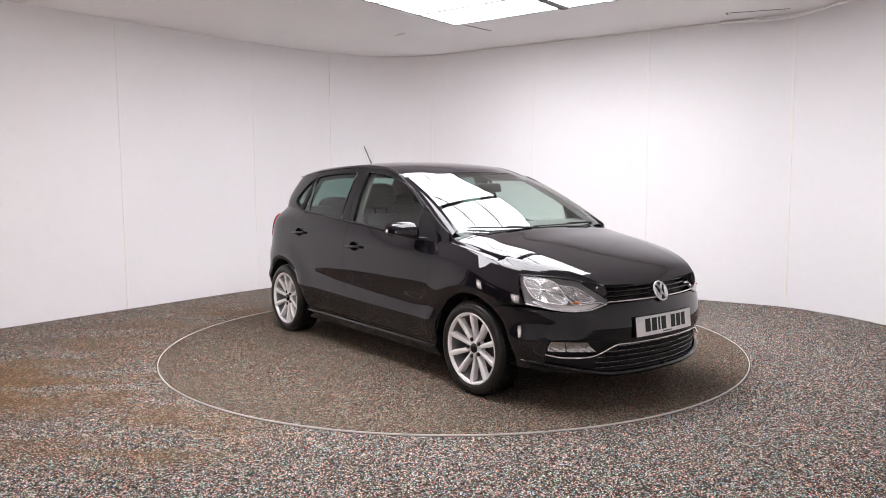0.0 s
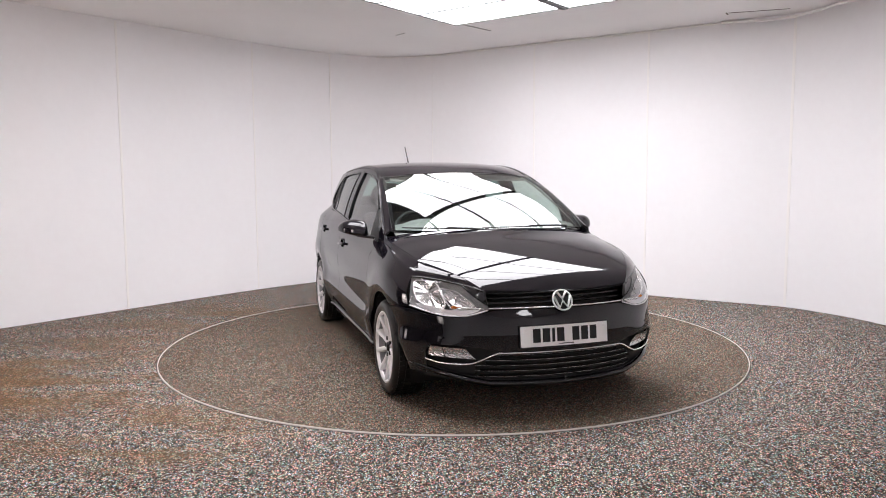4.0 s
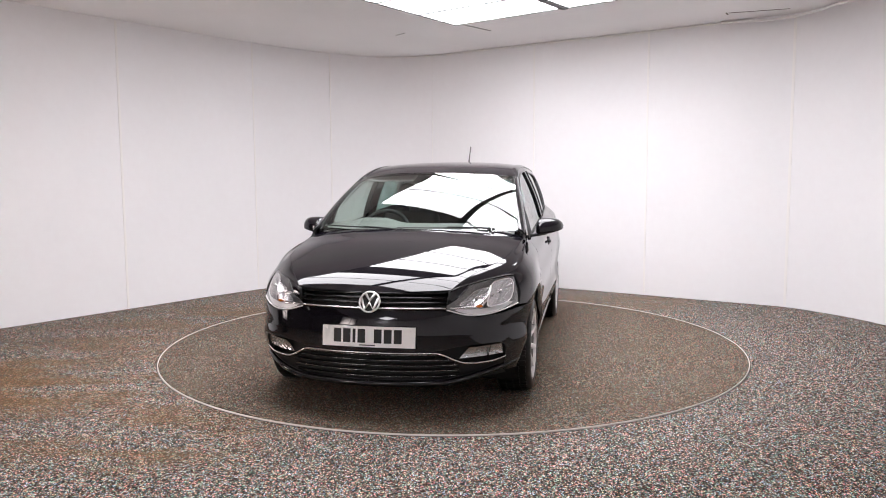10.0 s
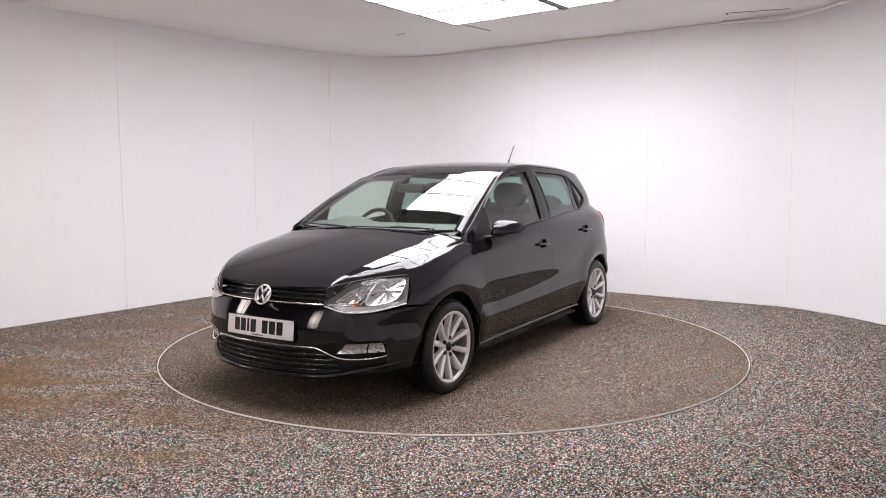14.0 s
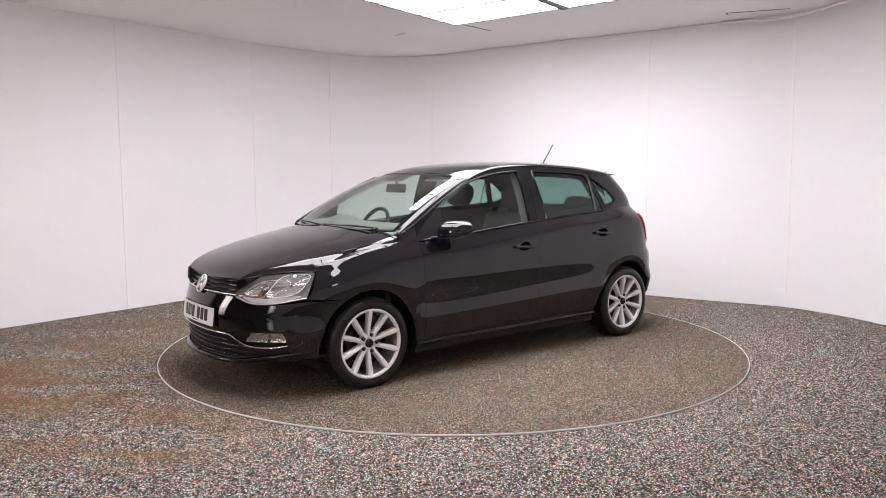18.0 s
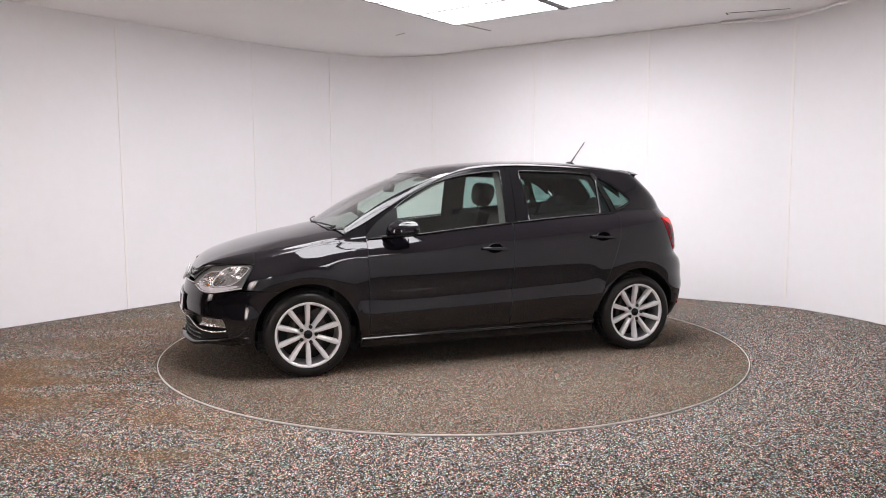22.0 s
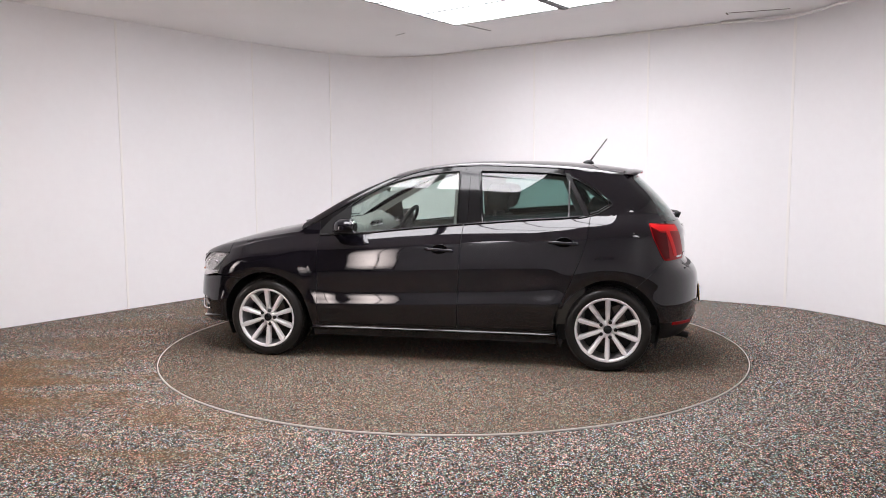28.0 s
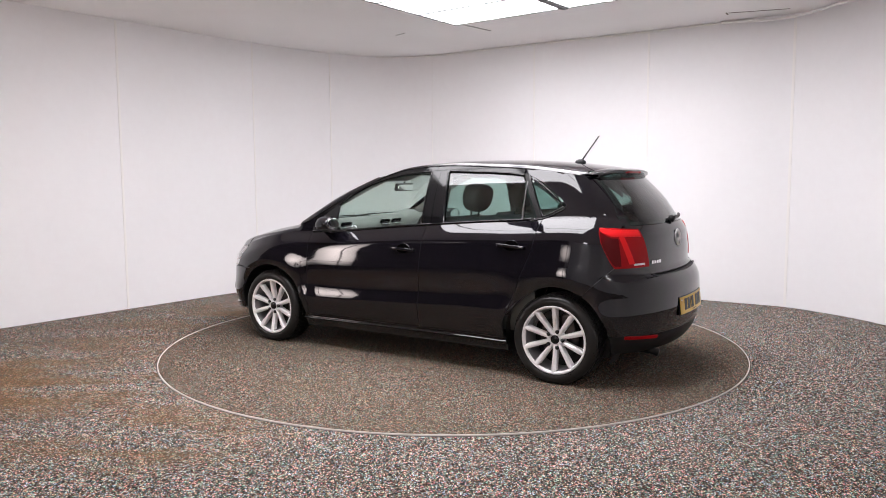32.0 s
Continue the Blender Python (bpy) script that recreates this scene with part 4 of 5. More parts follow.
    # small square cover of the towing eye
    sheet("tow_cover", lambda u, v: front_at_y(lerp(0.455, 0.510, u), lerp(0.478, 0.528, v)), steps(0, 1, 4), steps(0, 1, 4), MAT_PAINT, root, side=-1, lift=0.0012, depth=0.004, label="small square towing eye cover")

    # number plate with its characters as plain bars
    plate(root, Vector((2.042, 0, 0.468)), 0, MAT_WHITE, "white front number plate with dark bars")


def plate(parent, at, turn, material, label):
    m = Matrix.Translation(at) @ pose(0, 0, 0, 0, 0, turn) @ pose(0, 0, 0, 0, -6, 0)
    bend = lambda y: -0.28 * y * y

    def curved(name, y0, y1, z0, z1, x, deep, stuff, owner, text=""):
        bm = bmesh.new()
        n = 12 if y1 - y0 > 0.2 else 2
        ring = []
        for k in range(n + 1):
            y = lerp(y0, y1, k / n)
            ring.append([bm.verts.new(m @ Vector((bend(y) + dx, y, z))) for dx, z in ((x, z0), (x, z1), (x - deep, z1), (x - deep, z0))])
        for a, b in zip(ring[:-1], ring[1:]):
            for k in range(4):
                bm.faces.new((a[k], b[k], b[(k + 1) % 4], a[(k + 1) % 4]))
        bm.faces.new(ring[0])
        bm.faces.new(ring[-1][::-1])
        bmesh.ops.recalc_face_normals(bm, faces=bm.faces)
        return part(name, bm, stuff, owner, text, smooth=False)

    curved("plate_frame", -0.265, 0.265, -0.060, 0.060, 0.0015, 0.012, MAT_GLOSS, parent, "thin black plate surround")
    p = curved("number_plate", -0.26, 0.26, -0.0555, 0.0555, 0.004, 0.008, material, parent, label)
    y = -0.192
    for w in (0.042, 0.042, 0.016, 0.042, 0.0, 0.042, 0.042, 0.042):
        if w:
            curved("bar", y, y + w, -0.033, 0.041, 0.0055, 0.003, MAT_INK, p)
        y += (w if w else 0.024) + 0.0125
    curved("bar", -0.043, 0.043, -0.0475, -0.0425, 0.0055, 0.003, MAT_INK, p)
    for s in (-0.235, 0.235):
        part("screw_cap", cyl(bmesh.new(), 0.005, 0.005, 0.004, m @ pose(bend(s) + 0.005, s, 0.036, 0, 90, 0), 12), MAT_ALLOY, p)


def badge(parent, at, turn, tilt, r, label):
    m = Matrix.Translation(at) @ pose(0, 0, 0, 0, 0, turn) @ pose(0, 0, 0, 0, tilt, 0)
    b = new("badge", None)
    b.parent = parent
    part("disc", cyl(bmesh.new(), r * 0.93, r * 0.93, 0.005, m @ pose(0, 0, 0, 0, 90, 0), 40), MAT_INK, b)
    ring = [m @ Vector((0.005, r * 0.92 * math.cos(a), r * 0.92 * math.sin(a))) for a in steps(0, 2 * math.pi, 41)[:-1]]
    v, f = tube(ring, r * 0.085, 8, closed=True)
    finish("ring", v, f, MAT_BADGE, b, "bright chrome ring")
    for pts in (((-0.42, 0.74), (0.0, 0.12), (0.42, 0.74)), ((-0.78, 0.34), (-0.40, -0.72), (0.0, -0.05), (0.40, -0.72), (0.78, 0.34))):
        v, f = tube([m @ Vector((0.006, y * r, z * r)) for y, z in pts], r * 0.125, 6)
        finish("emblem_bar", v, f, MAT_BADGE, b, "bright chrome bar")
    return b


def grille_upper():
    root = new("upper_grille", None)
    root.parent = car

    def g(u, v, push):
        z = lerp(0.612, 0.702, v)
        w = lerp(0.405, 0.428, v)
        y = lerp(-w, w, u)
        q = front_at_y(abs(y), z)
        return Vector((q.x - push, y, z))
    sheet("back", lambda u, v: g(u, v, 0.045), steps(0, 1, 21), steps(0, 1, 3), MAT_INK, root, lip=False)
    for v0 in (0.26, 0.54, 0.80):
        v, f2 = tube([g(u, v0 + 0.06, 0.012) for u in steps(0.005, 0.995, 25)], 0.0095, 8, flat=0.8)
        finish("slat", v, f2, MAT_GLOSS, root)
    v, f2 = tube([g(u, 0.035, -0.004) for u in steps(0, 1, 33)], 0.0052, 8)
    finish("chrome_strip", v, f2, MAT_BRIGHT, root, "thin bright chrome strip")
    badge(root, Vector((1.992, 0, 0.647)), 0, -24, 0.061, "")


def headlamp(sgn):
    root = new("headlamp", None)
    root.parent = car
    root["label"] = "clear headlamp with two bright reflectors"
    bot_z = spl((0.0, 0.604), (0.30, 0.570), (0.45, 0.568), (1.0, 0.606))
    end_low, end_top = side(1.650, 0.606), side(1.564, belt(1.564) - 0.006)
    a0, a1 = front_angle(0.405, 0.604), math.asin(min(1.0, end_low.y / half_width(end_low.x, 0.606)))

    def f(u, v):
        b0 = front(lerp(a0, a1, u), bot_z(u))
        xt = lerp(1.93, 1.564, u ** 0.9)
        t = Vector((xt, lamp_top_y(xt) - 0.002, lamp_top_z(xt) - 0.003))
        w = max(0.0, (u - 0.8) / 0.2) ** 2
        p = b0.lerp(end_low, w).lerp(t.lerp(end_top, w), v)
        n = Vector((0.75 - 0.45 * u, 0.35 + 0.5 * u, 0.35)).normalized()
        return p + n * (0.020 * math.sin(math.pi * v) * (0.35 + math.sin(math.pi * u)))
    us, vs = steps(0, 1, 22), steps(0, 1, 9)
    inward = Vector((-0.8, -0.45, -0.1)).normalized()
    sheet("housing", lambda u, v: f(u, v) + inward * (0.036 * math.sin(math.pi * u) ** 0.4 * math.sin(math.pi * v) ** 0.4), us, vs, MAT_LAMP_BACK, root, side=sgn, lip=False)
    # chrome lower blade and kinked divider
    sheet("chrome_blade", lambda u, v: f(lerp(0.03, 0.90, u), lerp(0.04, 0.17 + 0.08 * max(0.0, 1 - abs(u - 0.22) / 0.22), v)) + inward * (0.008 + 0.012 * v), steps(0, 1, 24), steps(0, 1, 4), MAT_ALLOY, root, side=sgn, lip=False)
    for u0, v0, ru, rv, slope in ((0.335, 0.50, 0.125, 0.23, 0.09), (0.70, 0.54, 0.195, 0.34, 0.04)):
        def bowl(q, w):
            # rounded square reflector
            c, s = math.cos(q), math.sin(q)
            k = (abs(c) ** 5 + abs(s) ** 5) ** -0.2
            return f(u0 + ru * w * c * k + slope * w * s * k, v0 + rv * w * s * k) + inward * (0.007 + 0.024 * (1 - w * w) + 0.0030 * math.sin(11 * q) * w)
        ob = sheet("reflector", bowl, steps(0, 2 * math.pi, 45), steps(0.02, 1, 6), MAT_REFLECTOR, root, side=sgn, lip=False)
        for face in ob.data.polygons:
            face.use_smooth = False
        sheet("reflector_edge", lambda q, w: bowl(q, 1.0 + 0.07 * w) + inward * -0.002, steps(0, 2 * math.pi, 29), (0, 1), MAT_ALLOY, root, side=sgn, lip=False)
        c = f(u0, v0) + inward * 0.022
        bulb = bmesh.new()
        bmesh.ops.create_uvsphere(bulb, u_segments=14, v_segments=8, radius=0.009, matrix=Matrix.Translation((c.x, c.y * sgn, c.z)))
        part("bulb", bulb, MAT_CHROME, root)
    c = f(0.36, 0.25) + inward * 0.014
    am = bmesh.new()
    bmesh.ops.create_uvsphere(am, u_segments=12, v_segments=8, radius=1, matrix=Matrix.Translation((c.x, c.y * sgn, c.z)) @ Matrix.Diagonal((0.012, 0.03, 0.01, 1)))
    part("indicator_bulb", am, MAT_AMBER, root, "amber indicator bulb")
    # bright kinked blade that cups the inner bowl
    kink = [(0.05, 0.12), (0.16, 0.20), (0.30, 0.20), (0.42, 0.23), (0.465, 0.38), (0.495, 0.56), (0.52, 0.76)]
    v, g = tube([(p.x, p.y * sgn, p.z) for p in [f(a, b) + inward * 0.012 for a, b in kink]], 0.0078, 8)
    finish("kinked_blade", v, g, MAT_CHROME, root, "bright kinked blade")
    sheet("lens", f, us, vs, MAT_LENS, root, side=sgn, lip=False, label="clear lamp cover").visible_shadow = False
    # painted corner that narrows the lamp to a point beside the grille
    sheet("inner_corner", lambda u, v: f(0.235 * u, lerp(0.30 + 0.69 * u, 1.0, v)) - inward * 0.003, steps(0, 1, 10), steps(0, 1, 6), MAT_PAINT, root, side=sgn, label="black painted corner")
    v, g = tube([(p.x, p.y * sgn, p.z) for p in [f(0.235 * u, 0.29 + 0.69 * u) - inward * 0.002 for u in steps(0, 1, 10)]], 0.004, 6)
    finish("rim", v, g, MAT_GLOSS, root)
    # black rim along the top
    v, g = tube([(p.x, p.y * sgn, p.z) for p in [f(u, 0.985) for u in steps(0.01, 0.99, 20)]], 0.006, 6)
    finish("rim", v, g, MAT_GLOSS, root)
    v, g = tube([(p.x, p.y * sgn, p.z) for p in [f(u, 0.02) for u in steps(0.01, 0.99, 20)]], 0.004, 6)
    finish("rim", v, g, MAT_ALLOY, root)
    return root


# ---- tail ----
def bumper_rear():
    root = new("rear_bumper", None)
    root.parent = car
    top = spl((0.0, 0.688), (0.44, 0.692), (0.50, 0.735), (0.56, 0.755), (0.84, 0.757))

    def angle_at(x, z):
        s = rear_start(z)
        return math.acos(min(1.0, max(0.0, (-x - s) / (tail(z) - s)) ** 2))

    def arch_x(z):
        return -WHEELS - math.sqrt(max(0.0, ARCH ** 2 - (z - HUB) ** 2)) - 0.002
    z_seam = HUB + ARCH * math.sin(math.radians(121.7))

    def skin(u, v, z0):
        # u from the arch round to the middle of the tail
        if u < 0.22:
            k = u / 0.22
            xt, zt = lerp(arch_x(z_seam), -1.602, k), lerp(z_seam, 0.757, k)
            at = angle_at(xt, zt)
        else:
            k = (u - 0.22) / 0.78
            at = angle_at(-1.602, 0.757) * (1 - k) + 0.0002
            zt = top(0.82 * math.sin(at))
        ab = angle_at(arch_x(z0), z0) * (1 - u) + 0.0002
        z = lerp(z0, zt, v)
        a = lerp(ab, at, v)
        if u < 0.5:
            arc = angle_at(arch_x(lerp(z0, z_seam, v)), lerp(z0, z_seam, v))
            line = lerp(angle_at(arch_x(z0), z0), angle_at(arch_x(z_seam), z_seam), v)
            a += (arc - line) * (1 - u / 0.5) ** 2
        return rear(a, z)

    def g(u, v):
        z = lerp(0.215, 0.334, v)
        return rear(angle_at(arch_x(z), z) * (1 - u) + 0.0002, z)
    for sgn in (1, -1):
        an = steps(0, 0.22, 12) + steps(0.245, 1, 26)
        sheet("skin", lambda u, v: skin(u, v, 0.338), an, steps(0, 1, 16), MAT_PAINT, root, side=sgn, depth=0.02)
        sheet("skirt", g, an, steps(0, 1, 6), MAT_PLASTIC, root, side=sgn, lift=-0.004, depth=0.02, label="black plastic lower skirt")
        sheet("reflector", lambda u, v: rear_at_y(lerp(0.48, 0.705, u), lerp(0.304, 0.322, v) + 0.014 * u) + Vector((-0.004, 0.002, 0)), steps(0, 1, 10), steps(0, 1, 3), MAT_RED, root, side=sgn, depth=0.01, label="red rear reflector")
    sheet("ledge", lambda y, v: Vector((-lerp(tail(0.69), tail(0.72) - 0.02, v) + 0.25 * y * y, y, lerp(0.690, 0.698, v))), steps(-0.55, 0.55, 15), steps(0, 1, 3), MAT_PLASTIC, root, lip=False)
    plate(root, Vector((-1.893, 0, 0.478)), 180, MAT_YELLOW, "yellow rear number plate with dark bars")
    v, f2 = tube([(-1.55, 0.42, 0.215), (-1.74, 0.42, 0.207), (-1.79, 0.42, 0.195)], 0.024, 14)
    finish("exhaust_pipe", v, f2, MAT_PLASTIC, car)


TAIL_EDGE = spl((0.70, 0.60), (0.76, 0.60), (0.98, 0.60), (1.06, 0.585), (1.2, 0.545), (1.3, 0.52), (1.34, 0.50))


def tailgate():
    def f(s, v):
        z = lerp(0.705, 1.005, v)
        # the lower edge lies behind the plate's ledge
        y = TAIL_EDGE(z) * s
        q = rear_at_y(abs(y), z)
        return Vector((q.x - 0.006 * math.exp(-((z - 0.93) / 0.02) ** 2), y, z))
    t = sheet("tailgate", f, steps(-1, 1, 33), steps(0, 1, 18), MAT_PAINT, car, depth=0.02)

    def g(s, v):
        z = lerp(1.008, 1.352, v)
        y = TAIL_EDGE(z) * s
        q = rear_at_y(abs(y), z)
        return Vector((q.x, y, z))
    w = sheet("rear_window", g, steps(-1, 1, 21), steps(0, 1, 12), MAT_TINT, t, lip=False, label="dark tinted rear window")
    w.visible_shadow = False
    for a, b, c, d in ((-1, -0.90, 0, 1), (0.90, 1, 0, 1)):
        sheet("window_edge", lambda s, v: g(s, v) + Vector((0.004, 0, -0.002)), steps(a, b, 3), steps(c, d, 12), MAT_GLOSS, w, lip=False)
    sheet("window_edge", lambda s, v: g(s, v) + Vector((0.004, 0, -0.002)), steps(-0.9, 0.9, 17), steps(0.0, 0.06, 2), MAT_GLOSS, w, lip=False)
    for sgn in (1, -1):
        # painted edge between window and pillar
        sheet("gate_side", lambda u, v: (lambda z: side(lerp(rear_at_y(TAIL_EDGE(z), z).x, PILLAR_BACK(z) - 0.004, u), z))(lerp(1.0, 1.352, v)), steps(0, 1, 4), steps(0, 1, 12), MAT_GLOSS, t, side=sgn, lift=-0.001)
        # dark sheet added inside the corner to keep light from showing through
        sheet("corner_return", lambda u, v: rear(lerp(math.radians(52), math.radians(89), u), lerp(0.94, 1.345, v)) + Vector((0.035, -0.03, 0)), steps(0, 1, 10), steps(0, 1, 12), MAT_INK, t, side=sgn, lip=False)
    # spoiler
    def sp(s, v):
        prof = ((0.02, 0.014), (-0.02, 0.013), (-0.05, 0.008), (-0.078, 0.000), (-0.079, -0.006), (-0.05, -0.024), (0.02, -0.042))
        k = min(5, int(v * 6))
        dx, dz = [lerp(prof[k][i], prof[k + 1][i], v * 6 - k) for i in (0, 1)]
        q = 0.555 * s
        x = -1.345 - 0.055 * (1 - s * s)
        z = 1.372 - 0.045 * abs(s) ** 2.6 - 0.012 * (1 - abs(s))
        fade = 1 - 0.25 * abs(s) ** 4
        return Vector((x + dx * fade, q * (1 - 0.12 * (v > 0.4) * abs(s) ** 6), z + dz * fade - 0.006))
    s = sheet("spoiler", sp, steps(-1, 1, 31), steps(0, 1, 13), MAT_PAINT, t, depth=0.004, closed_middle=Vector((0, 0, 1.34)))
    v, f2 = tube([(-1.466 + 0.2 * y * y, y, 1.346) for y in steps(-0.14, 0.14, 9)], 0.011, 8)
    finish("brake_light", v, f2, MAT_RED, s, "red high brake light")
    badge(t, Vector((-1.775, 0, 0.905)), 180, -4, 0.058, "")
    # maker's lettering as plain bars
    for k in range(4):
        y = 0.345 + k * 0.031
        q = rear_at_y(y, 0.775)
        part("letter_bar", boxed((0.004, 0.019, 0.020), Matrix.Translation((q.x - 0.004, y, 0.775)) @ pose(0, 0, 0, 0, 0, -22)), MAT_CHROME, t, smooth=False)
    # rear wiper
    wp = new("rear_wiper", None)
    wp.parent = t
    a = rear_at_y(0.0, 1.03) + Vector((-0.02, 0, 0.0))
    part("pivot_cap", cyl(bmesh.new(), 0.024, 0.018, 0.04, Matrix.Translation(a) @ pose(0, 0, 0, 0, 70, 0), 16), MAT_PLASTIC, wp)
    v, f2 = tube([a + Vector((-0.012, 0.0, 0.004)), a + Vector((-0.012, -0.12, 0.012)), rear_at_y(0.33, 1.045).reflect(Vector((0, 1, 0))) + Vector((-0.02, 0, 0.0))], 0.010, 8)
    finish("arm", v, f2, MAT_PLASTIC, wp)


def tail_lamp(sgn):
    root = new("tail_lamp", None)
    root.parent = car
    root["label"] = "red tail lamp wrapping round the corner"

    def f(u, v):
        # u from the inner edge to the front edge on the side, v upwards
        x0 = lerp(-1.515, -1.492, v)
        zb = lerp(0.752, 0.79, max(0.0, (u - 0.72) / 0.28) ** 1.3)
        if u > 0.75:
            zb = lerp(0.763, 0.92, ((u - 0.75) / 0.25) ** 1.2)
        z = lerp(zb, lerp(0.985, 0.998, u), v)
        inner = rear_at_y(lerp(0.475, 0.52, v), z)
        a0 = math.asin(min(1, inner.y / half_width(inner.x, z)))
        s = rear_start(z)
        t = min(1.0, (-x0 - s) / (tail(z) - s))
        a1 = math.acos(t ** 2)
        p = rear(lerp(a0, a1, u), z)
        return p
    us, vs = steps(0, 1, 26), steps(0, 1, 12)
    sheet("lens", f, us, vs, MAT_RED, root, side=sgn, lift=0.006, depth=0.012)
    # darker middle field and pale reversing strip
    sheet("dark_field", lambda u, v: f(lerp(0.60, 0.985, u), lerp(0.06, 0.76, v)), steps(0, 1, 8), steps(0, 1, 5), MAT_RED_DARK, root, side=sgn, lift=0.0085, depth=0.004)
    sheet("bright_band", lambda u, v: f(lerp(0.05, 0.97, u), lerp(0.80, 0.965, v)), steps(0, 1, 20), steps(0, 1, 3), MAT_RED_BRIGHT, root, side=sgn, lift=0.0085, depth=0.004, label="brighter red light band")
    sheet("bright_band", lambda u, v: f(lerp(0.46, 0.58, u) - 0.14 * (1 - v), lerp(0.10, 0.80, v)), steps(0, 1, 6), steps(0, 1, 8), MAT_RED_BRIGHT, root, side=sgn, lift=0.0085, depth=0.004, label="brighter red light band")
    sheet("reversing_strip", lambda u, v: f(lerp(0.10, 0.34, u), lerp(0.06, 0.11, v)), steps(0, 1, 10), steps(0, 1, 3), MAT_ALLOY, root, side=sgn, lift=0.0085, depth=0.004, label="pale reversing lamp strip")
    return root


# ---- sides, wheels and small parts ----
def sill(sgn):
    def f(x, v):
        p = side(x, lerp(0.168, 0.256, v))
        return Vector((p.x, p.y + 0.002 + 0.016 * math.exp(-((p.z - 0.230) / 0.009) ** 2), p.z))
    sheet("sill", f, steps(0.875, -0.885, 24), steps(0, 1, 31), MAT_PAINT, car, side=sgn, depth=0.03)


def mirror(sgn):
    root = new("door_mirror", None)
    root.parent = car
    root["label"] = "glossy black door mirror"
    # sections from the door outwards: rounded in front, flat behind, deeper at the inner end
    def section(k, q, lower):
        k = max(0.0005, min(0.9995, k))
        end = (1 - abs(2 * k - 1) ** 5) ** 0.42
        zt, zb = 1.030 - 0.030 * k ** 5, lerp(0.914, 0.938, k) + 0.022 * k ** 4
        xf, xb = 0.722 - 0.055 * k - 0.035 * k ** 4, 0.532 - 0.012 * k
        zm, xm = lerp(zb, zt, 0.42), lerp(xb, xf, 0.40)
        c, n = math.cos(q), math.sin(q)
        x = xm + ((xf - xm) * abs(c) ** 0.78 if c > 0 else -(xm - xb) * abs(c) ** 0.45) * end
        z = zm + ((zt - zm) * abs(n) ** 0.72 if n > 0 else -(zm - zb) * abs(n) ** 0.62) * end
        if c > 0:
            z -= 0.020 * c * c
        y = lerp(0.774, 0.958, k)
        return Vector((x - 0.02 * k, y - (0.006 if lower else 0.0) * k, z))
    mid = Vector((0.60, 0.866, 0.96))

    def loft(name, q0, q1, material, label, lower=False):
        us, qs = steps(0, 1, 26), steps(q0, q1, 30)
        verts = [section(k, q, lower) for k in us for q in qs]
        if lower:
            verts = [mid + (p - mid) * 0.985 for p in verts]
        n = len(qs)
        faces = [(i * n + j, i * n + j + 1, (i + 1) * n + j + 1, (i + 1) * n + j) for i in range(len(us) - 1) for j in range(n - 1)]
        if sgn < 0:
            faces = [q[::-1] for q in faces]
        return finish(name, [(p.x, p.y * sgn, p.z) for p in verts], faces, material, root, label)
    loft("shell", -0.30, math.pi + 0.35, MAT_PAINT, "glossy black painted cap")
    loft("lower_shell", -math.pi + 0.30, -0.28, MAT_PLASTIC, "dull black lower shell", True)
    g = bmesh.new()
    bmesh.ops.create_uvsphere(g, u_segments=24, v_segments=10, radius=1.0, matrix=pose(0.516, 0.866 * sgn, 0.972, 0, 0, 4 * sgn) @ Matrix.Diagonal((0.004, 0.076, 0.046, 1)))
    part("mirror_glass", g, MAT_CHROME, root, "mirror glass")
    v, f = tube([(0.715, 0.735 * sgn, 0.914), (0.685, 0.78 * sgn, 0.918), (0.625, 0.84 * sgn, 0.926)], 0.019, 10, flat=0.55)
    finish("arm", v, f, MAT_PLASTIC, root)
    return root


